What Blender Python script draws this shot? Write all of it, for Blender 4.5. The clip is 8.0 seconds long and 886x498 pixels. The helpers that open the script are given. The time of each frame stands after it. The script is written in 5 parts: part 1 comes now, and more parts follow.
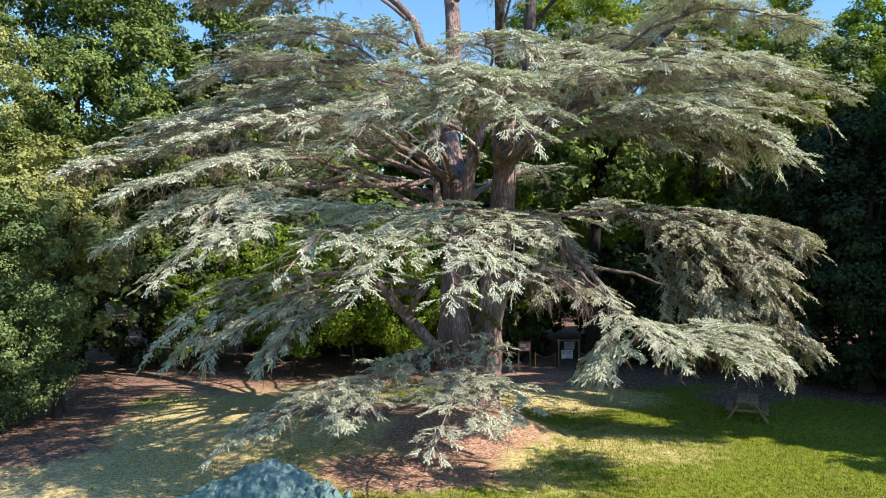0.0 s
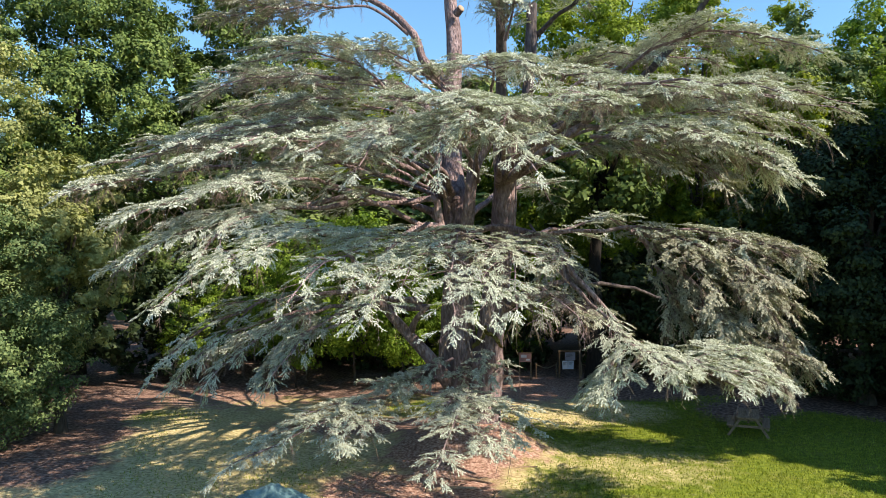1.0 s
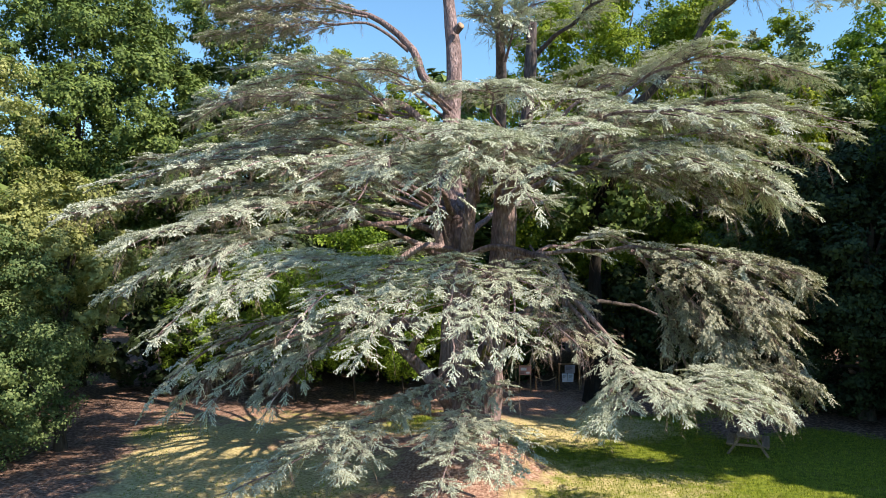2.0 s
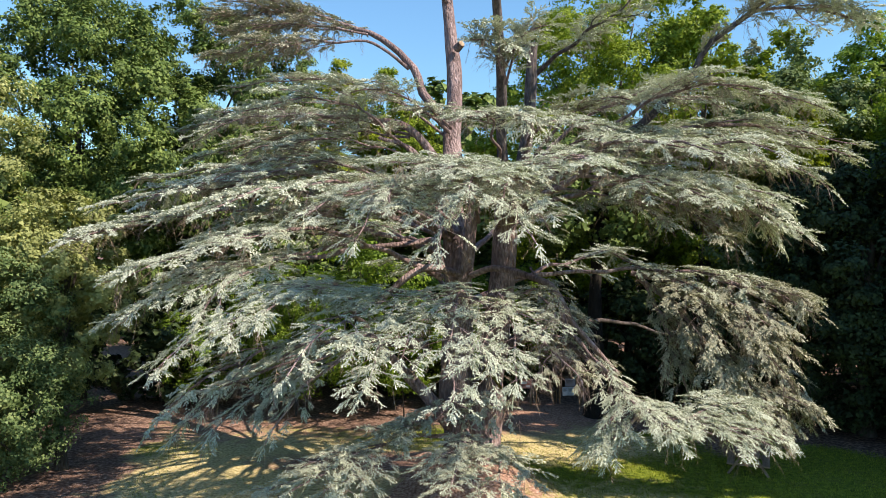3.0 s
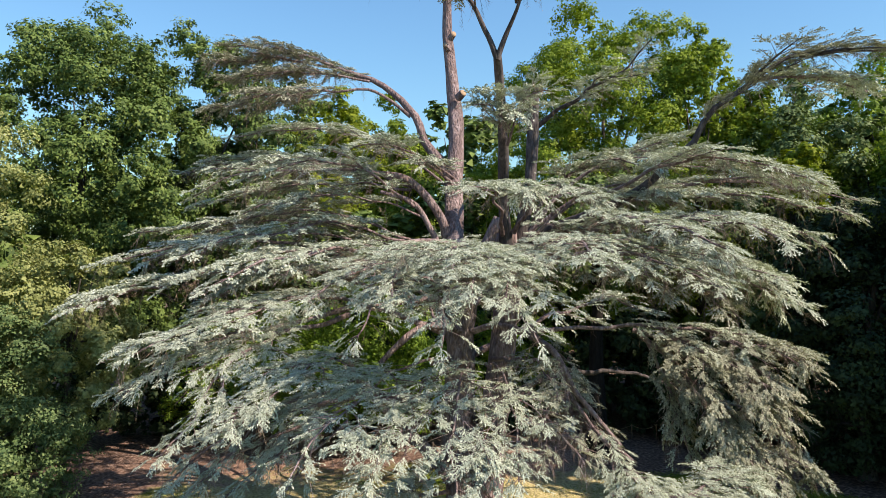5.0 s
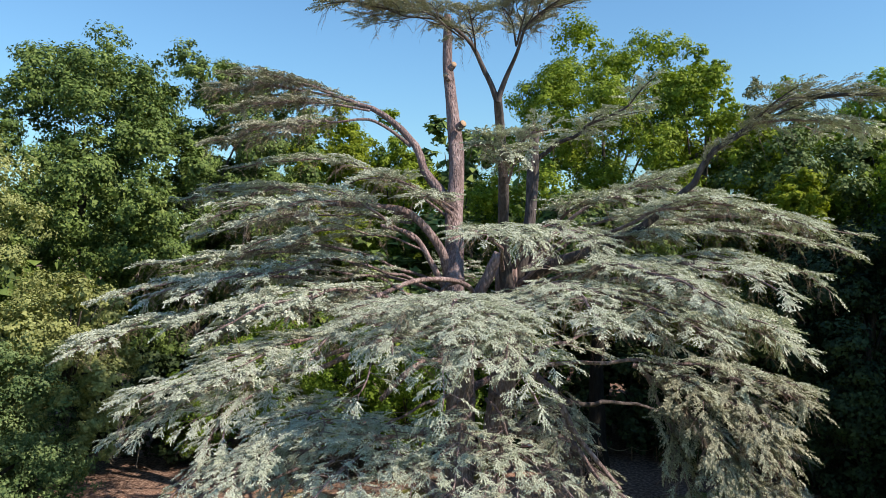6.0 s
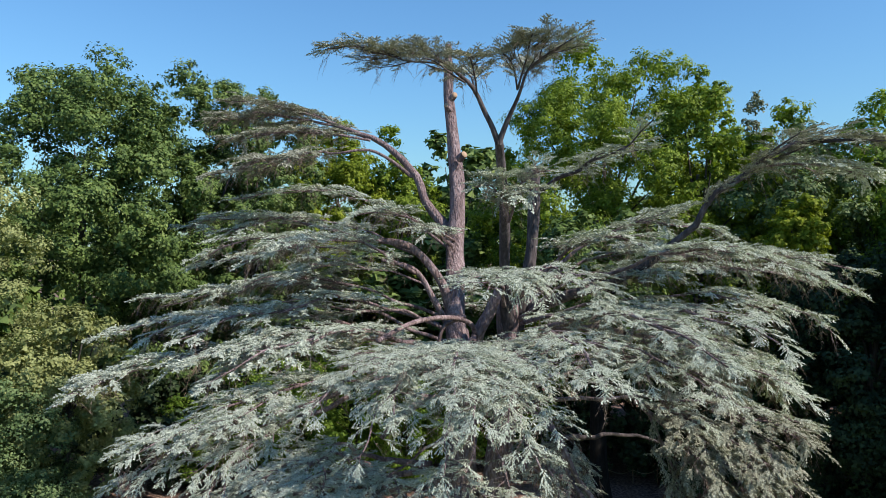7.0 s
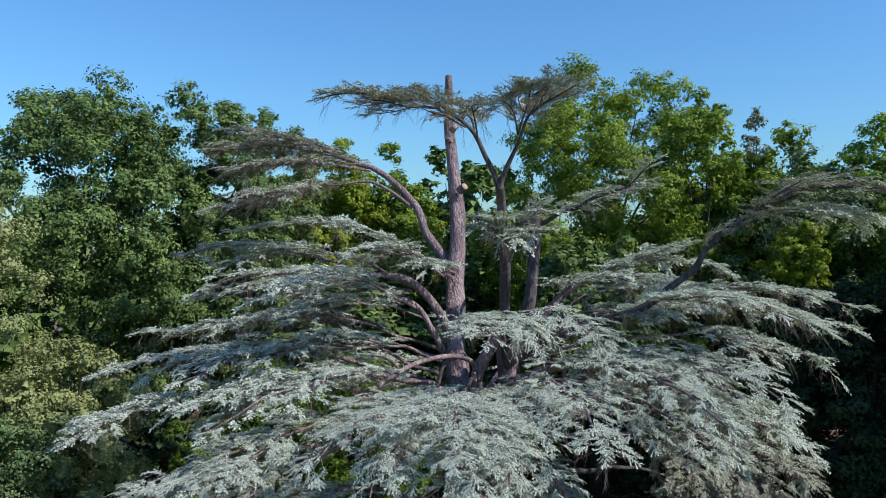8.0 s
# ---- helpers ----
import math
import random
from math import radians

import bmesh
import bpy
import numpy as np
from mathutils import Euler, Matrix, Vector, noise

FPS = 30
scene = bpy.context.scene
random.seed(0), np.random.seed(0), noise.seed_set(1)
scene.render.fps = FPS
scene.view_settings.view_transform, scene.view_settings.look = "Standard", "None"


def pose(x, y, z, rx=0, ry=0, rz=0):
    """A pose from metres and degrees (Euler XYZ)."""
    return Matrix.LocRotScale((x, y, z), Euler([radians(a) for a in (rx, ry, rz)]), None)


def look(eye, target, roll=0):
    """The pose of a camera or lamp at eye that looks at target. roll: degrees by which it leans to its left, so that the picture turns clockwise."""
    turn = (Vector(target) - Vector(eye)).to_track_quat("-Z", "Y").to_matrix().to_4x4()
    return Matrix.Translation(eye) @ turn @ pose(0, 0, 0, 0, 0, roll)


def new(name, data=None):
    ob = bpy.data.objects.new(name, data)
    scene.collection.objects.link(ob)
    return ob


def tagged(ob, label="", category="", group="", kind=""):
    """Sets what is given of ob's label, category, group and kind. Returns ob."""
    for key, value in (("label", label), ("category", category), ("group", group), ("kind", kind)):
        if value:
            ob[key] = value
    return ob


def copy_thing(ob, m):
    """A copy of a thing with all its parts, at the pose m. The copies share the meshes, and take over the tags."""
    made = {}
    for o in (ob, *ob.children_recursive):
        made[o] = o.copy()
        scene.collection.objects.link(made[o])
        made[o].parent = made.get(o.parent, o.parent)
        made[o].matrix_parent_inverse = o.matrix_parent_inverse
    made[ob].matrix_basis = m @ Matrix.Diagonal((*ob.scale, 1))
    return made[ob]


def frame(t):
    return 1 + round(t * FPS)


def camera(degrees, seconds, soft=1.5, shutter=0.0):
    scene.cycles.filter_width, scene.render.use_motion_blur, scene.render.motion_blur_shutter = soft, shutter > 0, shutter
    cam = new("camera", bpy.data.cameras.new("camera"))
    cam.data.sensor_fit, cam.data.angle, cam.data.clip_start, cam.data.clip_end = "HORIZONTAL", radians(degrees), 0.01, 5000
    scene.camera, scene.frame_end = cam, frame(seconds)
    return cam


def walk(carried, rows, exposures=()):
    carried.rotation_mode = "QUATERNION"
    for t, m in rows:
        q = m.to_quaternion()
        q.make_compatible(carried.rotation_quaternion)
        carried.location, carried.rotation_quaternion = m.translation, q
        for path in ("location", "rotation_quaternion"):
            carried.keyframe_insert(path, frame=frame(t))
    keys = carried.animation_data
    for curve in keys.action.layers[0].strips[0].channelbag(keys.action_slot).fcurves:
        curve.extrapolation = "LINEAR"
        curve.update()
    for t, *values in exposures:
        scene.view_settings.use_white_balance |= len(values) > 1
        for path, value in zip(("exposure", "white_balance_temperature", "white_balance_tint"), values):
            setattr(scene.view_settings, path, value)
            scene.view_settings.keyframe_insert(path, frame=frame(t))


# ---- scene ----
cam = camera(61.2, 8.0, soft=0.4)
METRES, EYE, TILT, LEAN, TURN = 8.0, 6.4, 0.0, 0.0, 0.0
ROWS = [
    (0.0, 0.0, 0.0, 0.0, 0.0, 0.0, -0.0),
    (0.5, -0.0018, -0.0019, 0.0369, 0.01, -0.01, -0.0),
    (1.0, -0.0028, -0.002, 0.077, 0.03, -0.05, 0.02),
    (1.5, -0.0017, -0.0013, 0.1193, 0.03, -0.06, 0.0),
    (3.0, -0.0003, -0.0014, 0.261, 0.08, -0.14, -0.02),
    (3.5, -0.0041, -0.003, 0.3109, 0.11, -0.16, -0.01),
    (4.0, -0.0046, -0.0016, 0.3751, 0.13, -0.2, -0.01),
    (4.5, -0.0057, -0.0025, 0.443, 0.12, -0.23, -0.01),
    (6.0, -0.0054, -0.0056, 0.6754, 0.15, -0.37, -0.02),
    (6.5, -0.0077, -0.0031, 0.7572, 0.16, -0.41, -0.0),
    (7.0, -0.0093, 0.0008, 0.8369, 0.16, -0.44, -0.0),
    (7.5, -0.0122, -0.0001, 0.9172, 0.15, -0.47, 0.0),
    (8.0, -0.0112, -0.0005, 0.9993, 0.16, -0.47, -0.03),
]
walk(cam, [(t, pose(0, 0, EYE, TILT, LEAN, TURN) @ pose(METRES * x, METRES * y, METRES * z, 90 + pitch, roll, yaw)) for t, x, y, z, yaw, pitch, roll in ROWS],
     [(0.0, 0.87, 7250, 14), (4.5, 0.66, 7400, 15), (6.5, 0.39, 6850, 13), (8.0, 0.15, 5900, 14)])

# ---- light ----
SUN_DIR = Vector((0.658, -0.314, 0.682)).normalized()      # from the ground towards the sun
sun = new("sun", bpy.data.lights.new("sun", "SUN"))
sun.data.energy, sun.data.angle, sun.data.color = 5.0, radians(0.53), (1.0, 0.92, 0.79)
sun.matrix_world = look(SUN_DIR * 80, (0, 0, 0))

world = bpy.data.worlds.new("sky")
scene.world = world
world.use_nodes = True
wn, wl = world.node_tree.nodes, world.node_tree.links
sky = wn.new("ShaderNodeTexSky")
sky.sky_type, sky.sun_disc = "NISHITA", False
sky.sun_elevation, sky.sun_rotation = math.asin(SUN_DIR.z), math.atan2(SUN_DIR.x, SUN_DIR.y)
sky.air_density, sky.dust_density, sky.ozone_density = 1.4, 0.5, 3.4
tint = wn.new("ShaderNodeMix")
tint.data_type, tint.blend_type = "RGBA", "MULTIPLY"
tint.inputs["Factor"].default_value = 1.0
tint.inputs[7].default_value = (0.67, 1.06, 1.36, 1)
wl.new(sky.outputs[0], tint.inputs[6])
wl.new(tint.outputs[2], wn["Background"].inputs["Color"])
wn["Background"].inputs["Strength"].default_value = 0.097


# ---- materials ----
def material(name, stops, scale=4.0, detail=6.0, rough=0.8, bump=0.0, bump_scale=30.0, stretch=(1, 1, 1),
             island=0.0, translucent=0.0, metal=0.0, large=0.35, spec=0.3, depth=0.05):
    """Two scales of noise through a colour ramp, a fine bump, and a spread between loose pieces."""
    m = bpy.data.materials.new(name)
    m.use_nodes = True
    n, l = m.node_tree.nodes, m.node_tree.links
    bsdf = n["Principled BSDF"]
    co, mp = n.new("ShaderNodeTexCoord"), n.new("ShaderNodeMapping")
    mp.inputs["Scale"].default_value = stretch
    l.new(co.outputs["Object"], mp.inputs["Vector"])
    fine, broad = n.new("ShaderNodeTexNoise"), n.new("ShaderNodeTexNoise")
    fine.inputs["Scale"].default_value, fine.inputs["Detail"].default_value = scale, detail
    broad.inputs["Scale"].default_value, broad.inputs["Detail"].default_value = scale * 0.13, 3.0
    l.new(mp.outputs[0], fine.inputs["Vector"])
    l.new(mp.outputs[0], broad.inputs["Vector"])
    mix = n.new("ShaderNodeMix")
    mix.inputs["Factor"].default_value = large
    l.new(fine.outputs["Fac"], mix.inputs[2])
    l.new(broad.outputs["Fac"], mix.inputs[3])
    value = mix.outputs[0]
    if island:
        geo, span, add = n.new("ShaderNodeNewGeometry"), n.new("ShaderNodeMapRange"), n.new("ShaderNodeMath")
        span.inputs["To Min"].default_value, span.inputs["To Max"].default_value = -island, island
        l.new(geo.outputs["Random Per Island"], span.inputs["Value"])
        l.new(span.outputs[0], add.inputs[0])
        l.new(value, add.inputs[1])
        value = add.outputs[0]
    ramp = n.new("ShaderNodeValToRGB")
    ramp.color_ramp.elements[0].position, ramp.color_ramp.elements[1].position = 0.3, 0.7
    while len(ramp.color_ramp.elements) < len(stops):
        ramp.color_ramp.elements.new(0.5)
    for i, (e, c) in enumerate(zip(ramp.color_ramp.elements, stops)):
        e.position, e.color = 0.3 + 0.4 * i / (len(stops) - 1), (*c, 1)
    l.new(value, ramp.inputs["Fac"])
    l.new(ramp.outputs[0], bsdf.inputs["Base Color"])
    bsdf.inputs["Roughness"].default_value, bsdf.inputs["Metallic"].default_value = rough, metal
    bsdf.inputs["Specular IOR Level"].default_value = spec
    if bump:
        tex, bp = n.new("ShaderNodeTexNoise"), n.new("ShaderNodeBump")
        tex.inputs["Scale"].default_value, tex.inputs["Detail"].default_value = bump_scale, 8.0
        l.new(mp.outputs[0], tex.inputs["Vector"])
        l.new(tex.outputs["Fac"], bp.inputs["Height"])
        bp.inputs["Strength"].default_value, bp.inputs["Distance"].default_value = bump, depth
        l.new(bp.outputs[0], bsdf.inputs["Normal"])
    if translucent:
        tr, ms = n.new("ShaderNodeBsdfTranslucent"), n.new("ShaderNodeMixShader")
        gain = n.new("ShaderNodeMix")
        gain.data_type, gain.blend_type = "RGBA", "MULTIPLY"
        gain.inputs["Factor"].default_value = 1.0
        gain.inputs[7].default_value = (1.0, 1.05, 0.45, 1)
        l.new(ramp.outputs[0], gain.inputs[6])
        l.new(gain.outputs[2], tr.inputs["Color"])
        ms.inputs[0].default_value = translucent
        l.new(bsdf.outputs[0], ms.inputs[1])
        l.new(tr.outputs[0], ms.inputs[2])
        l.new(ms.outputs[0], n["Material Output"].inputs["Surface"])
    return m


NEEDLE = material("blue_cedar_needles", [(0.19, 0.215, 0.170), (0.475, 0.515, 0.430), (0.71, 0.745, 0.645)], 34.0, 4.0, island=0.08, rough=0.85, translucent=0.13, spec=0.12, bump=0.5, bump_scale=45.0, depth=0.03)
# aged needles; the darker olive also paints shade on right boughs and flat top
OLD_SHADED_NEEDLE = material("old_and_shaded_cedar_needles", [(0.125, 0.125, 0.09), (0.34, 0.345, 0.27), (0.55, 0.555, 0.45)], 34.0, 4.0, island=0.10, rough=0.85, translucent=0.11, spec=0.12, bump=0.5, bump_scale=45.0, depth=0.03)
TWIG = material("dead_twig_bark", [(0.13, 0.09, 0.065), (0.25, 0.185, 0.14), (0.37, 0.295, 0.235)], 9.0, island=0.12, rough=0.9)
BARK = material("cedar_bark", [(0.070, 0.047, 0.046), (0.235, 0.168, 0.168), (0.49, 0.385, 0.395)], 7.0, 8.0, rough=0.9, bump=1.0, bump_scale=9.0, stretch=(1.6, 1.6, 0.5), depth=0.16, large=0.45)
# darker cedar bark: shade of limbs seen against the sky, put into the colour
SHADED_BARK = material("shaded_cedar_bark", [(0.032, 0.027, 0.027), (0.09, 0.075, 0.076), (0.19, 0.16, 0.163)], 5.0, rough=0.9, bump=1.0, bump_scale=14.0, stretch=(1.6, 1.6, 0.45))
MOSS = material("moss", [(0.06, 0.055, 0.018), (0.16, 0.13, 0.035), (0.27, 0.19, 0.06)], 12.0, rough=0.95, bump=0.8)
CUT = material("cut_wood", [(0.34, 0.22, 0.14), (0.46, 0.32, 0.22)], 14.0, rough=0.8, bump=0.3)
OAK_BARK = material("grey_forest_bark", [(0.03, 0.026, 0.021), (0.065, 0.055, 0.046), (0.12, 0.10, 0.086)], 6.0, rough=0.95, bump=0.8, bump_scale=20.0, stretch=(1.6, 1.6, 0.4))

# the forest bark again, darkened almost to black for the wood's shade
DEEP_SHADE_BARK = material("deep_shade_bark", [(0.006, 0.005, 0.005), (0.014, 0.012, 0.011), (0.03, 0.026, 0.023)], 6.0, rough=0.95, bump=0.8, bump_scale=20.0, stretch=(1.6, 1.6, 0.4))


def leaf_material(name, a, b, c, glow=0.28):
    return material(name, [a, b, c], 1.2, island=0.15, rough=0.6, translucent=glow, spec=0.2)


OAK = leaf_material("oak_leaves", (0.040, 0.075, 0.020), (0.100, 0.158, 0.040), (0.200, 0.270, 0.078), 0.16)
LIGHT = leaf_material("light_green_leaves", (0.085, 0.138, 0.016), (0.19, 0.268, 0.030), (0.315, 0.40, 0.052), 0.38)
HAZEL = leaf_material("hazel_leaves", (0.06, 0.120, 0.016), (0.165, 0.27, 0.036), (0.30, 0.41, 0.07), 0.42)
OLIVE = material("olive_hornbeam_leaves", [(0.165, 0.19, 0.070), (0.295, 0.325, 0.13), (0.43, 0.455, 0.21)], 0.9, island=0.09, rough=0.7, translucent=0.28, spec=0.15)
LIME = leaf_material("yellow_lime_leaves", (0.10, 0.15, 0.014), (0.215, 0.28, 0.024), (0.335, 0.385, 0.04), 0.4)
# darker leaf copy with shade in its colour, for the hornbeam bush and hazel
SHADE = leaf_material("shaded_green_leaves", (0.045, 0.085, 0.033), (0.11, 0.17, 0.066), (0.21, 0.275, 0.115), 0.22)
GREY = leaf_material("grey_poplar_leaves", (0.10, 0.12, 0.07), (0.19, 0.21, 0.13), (0.30, 0.31, 0.21), 0.2)
# the wood's deep shade is painted into this leaf colour
DARK = leaf_material("shade_darkened_leaves", (0.016, 0.030, 0.014), (0.032, 0.055, 0.022), (0.062, 0.092, 0.034), 0.1)


# ---- helpers for building ----
def mesh_from(name, v, tri):
    """A mesh of triangles from two arrays."""
    me = bpy.data.meshes.new(name)
    v, tri = np.asarray(v, np.float32), np.asarray(tri, np.int32)
    me.vertices.add(len(v))
    me.vertices.foreach_set("co", v.ravel())
    me.loops.add(tri.size)
    me.loops.foreach_set("vertex_index", tri.ravel())
    me.polygons.add(len(tri))
    me.polygons.foreach_set("loop_start", np.arange(0, tri.size, 3, dtype=np.int32))
    me.update(calc_edges=True)
    return me


def part(name, data, mat, parent=None, label="", smooth=False):
    """One mesh object, from a bmesh, a mesh or a pair of arrays, under a thing or a part."""
    if isinstance(data, bmesh.types.BMesh):
        me = bpy.data.meshes.new(name)
        data.to_mesh(me)
        data.free()
    elif isinstance(data, tuple):
        me = mesh_from(name, *data)
    else:
        me = data
    if mat and not me.materials:
        me.materials.append(mat)
    if smooth:
        me.polygons.foreach_set("use_smooth", np.ones(len(me.polygons), dtype=bool))
    ob = new(name, me)
    ob.parent = parent
    return tagged(ob, label=label)


def thing(name, x, y, z, label, category, group="", kind="", turn=0.0):
    ob = new(name)
    ob.matrix_world = pose(x, y, z, 0, 0, turn)
    ob.empty_display_size = 0.2
    return tagged(ob, label, category, group, kind)


def join(pieces):
    """Several (points, triangles) pairs as one."""
    vs, ts, k = [], [], 0
    for v, t in pieces:
        vs.append(v)
        ts.append(np.asarray(t) + k)
        k += len(v)
    return np.concatenate(vs), np.concatenate(ts)


def spline(points, n):
    """n points along a smooth line through the given points."""
    p = np.array(points, float)
    if len(p) == 2:
        p = np.array([p[0], (p[0] + p[1]) / 2, p[1]])
    e = np.vstack([2 * p[0] - p[1], p, 2 * p[-1] - p[-2]])
    out = []
    for u in np.linspace(0, len(p) - 1, n):
        i = min(int(u), len(p) - 2)
        f = u - i
        a, b, c, d = e[i], e[i + 1], e[i + 2], e[i + 3]
        out.append(0.5 * (2 * b + (c - a) * f + (2 * a - 5 * b + 4 * c - d) * f * f + (3 * b - a - 3 * c + d) * f ** 3))
    return np.array(out)


def tube(line, r0, r1, sides=8, rough=0.0, power=1.0, flare=0.0, seed=0.0, cap=True):
    """A tapered round limb along a line, with an uneven surface and a flare at its foot."""
    n = len(line)
    tan = np.gradient(line, axis=0)
    tan /= np.linalg.norm(tan, axis=1)[:, None] + 1e-9
    side = np.cross(tan, (0.31, 0.11, 0.94) if abs(tan[0][2]) < 0.8 else (0.1, 1.0, 0.05))
    side /= np.linalg.norm(side, axis=1)[:, None] + 1e-9
    up = np.cross(side, tan)
    s = np.linspace(0, 1, n)
    r = r0 + (r1 - r0) * s ** power
    a = np.arange(sides) / sides * 2 * math.pi
    v = np.zeros((n, sides, 3))
    for i in range(n):
        rr = np.full(sides, r[i])
        if flare:
            rr *= 1 + flare * math.exp(-s[i] * 9) * (1 + 0.5 * np.sin(a * 5 + seed))
        if rough:
            rr *= np.array([1 + rough * noise.noise((math.cos(t) * 1.3 + seed, math.sin(t) * 1.3, line[i][2] * 0.7 + line[i][0] * 0.5)) for t in a])
        v[i] = line[i] + (np.cos(a) * rr)[:, None] * side[i] + (np.sin(a) * rr)[:, None] * up[i]
    idx = np.arange(n * sides).reshape(n, sides)
    q0, q1 = idx[:-1], idx[1:]
    q0n, q1n = np.roll(q0, -1, 1), np.roll(q1, -1, 1)
    t = np.concatenate([np.stack([q0, q0n, q1n], -1).reshape(-1, 3), np.stack([q0, q1n, q1], -1).reshape(-1, 3)])
    v = v.reshape(-1, 3)
    if cap:
        v = np.vstack([v, line[-1]])
        last = idx[-1]
        t = np.vstack([t, np.stack([last, np.roll(last, -1), np.full(sides, len(v) - 1)], -1)])
    return v, t


def box_bm(size, at=(0, 0, 0), turn=(0, 0, 0), bevel=0.006, bm=None):
    bm = bm or bmesh.new()
    made = bmesh.ops.create_cube(bm, size=1.0)["verts"]
    m = pose(*at, *turn) @ Matrix.Diagonal((*size, 1))
    bmesh.ops.transform(bm, matrix=m, verts=made)
    if bevel:
        edges = list({e for v in made for e in v.link_edges})
        bmesh.ops.bevel(bm, geom=edges, offset=bevel, segments=1, affect="EDGES")
    return bm

# ---- ground ----


def blob(x, y, cx, cy, rx, ry):
    """1 in the middle of an oval patch, fading to 0 outside it."""
    d = np.sqrt(((x - cx) / rx) ** 2 + ((y - cy) / ry) ** 2)
    return np.clip(1.6 - d * 1.1, 0, 1)


def ground_height(x, y):
    mound = 1.0 * np.exp(-(((x - 0.9) / 2.3) ** 2 + ((y - 26.3) / 2.5) ** 2) ** 1.3)
    return mound + 0.05 * np.sin(x * 0.55 + 1.0) * np.sin(y * 0.43) + 0.02 * np.sin(x * 1.9 + y * 1.3)


def patches(x, y):
    """Shares of bare red soil, straw-dry grass and brown needle litter."""
    wob = 0.8 * np.sin(x * 0.9 + y * 0.5) + 0.5 * np.sin(y * 1.3 - x * 0.7)
    soil = np.maximum.reduce([blob(x + wob * 0.4, y, 0.5, 25.7, 2.6, 3.2), 0.9 * blob(x + wob * 0.4, y, -0.9, 21.6, 2.6, 1.9), 0.8 * blob(x, y, -2.2, 29.5, 5.0, 1.6),
                              0.75 * blob(x, y, 3.6, 37.5, 4.0, 3.5), 0.45 * blob(x, y + wob * 0.5, -9.5, 34.5, 7.0, 2.4)])
    dry = np.maximum.reduce([1.05 * blob(x + wob, y, -7.0, 27.5, 7.0, 6.5), 0.95 * blob(x + wob, y, -9.0, 21.5, 5.5, 5.0), 0.5 * blob(x + wob, y, 2.2, 22.0, 3.0, 3.0), 0.45 * blob(x, y, 5.5, 24.5, 4.0, 3.0), 0.85 * blob(x + wob, y, 5.0, 32.5, 4.0, 3.4)])
    litter = np.clip(np.maximum.reduce([np.minimum((x - 10.5 + wob) * 0.35, (y - 29.8 + wob) * 0.4), (y - 33.5 + wob) * 0.3, (-10.5 - x + wob) * 0.3, (x - 17.5 + wob) * 0.25]), 0, 1)
    return soil, dry, litter


fine = np.arange(-22, 22.01, 0.4)
far = np.array([25, 30, 38, 50, 70, 100, 160, 300, 700, 1600])
gx = np.concatenate([-far[::-1], fine, far])
gy = np.concatenate([-far[::-1] + 26, np.arange(6, 46.01, 0.4), far[1:] + 26])
GX, GY = np.meshgrid(gx, gy)
GZ = ground_height(GX, GY)
idx = np.arange(GX.size).reshape(GX.shape)
a, b, c, d = idx[:-1, :-1].ravel(), idx[:-1, 1:].ravel(), idx[1:, 1:].ravel(), idx[1:, :-1].ravel()
gm = mesh_from("ground", np.stack([GX.ravel(), GY.ravel(), GZ.ravel()], 1), np.concatenate([np.stack([a, b, c], 1), np.stack([a, c, d], 1)]))
for key, value in zip(("soil", "dry", "litter"), patches(GX, GY)):
    gm.attributes.new(key, "FLOAT", "POINT").data.foreach_set("value", value.astype(np.float32).ravel())


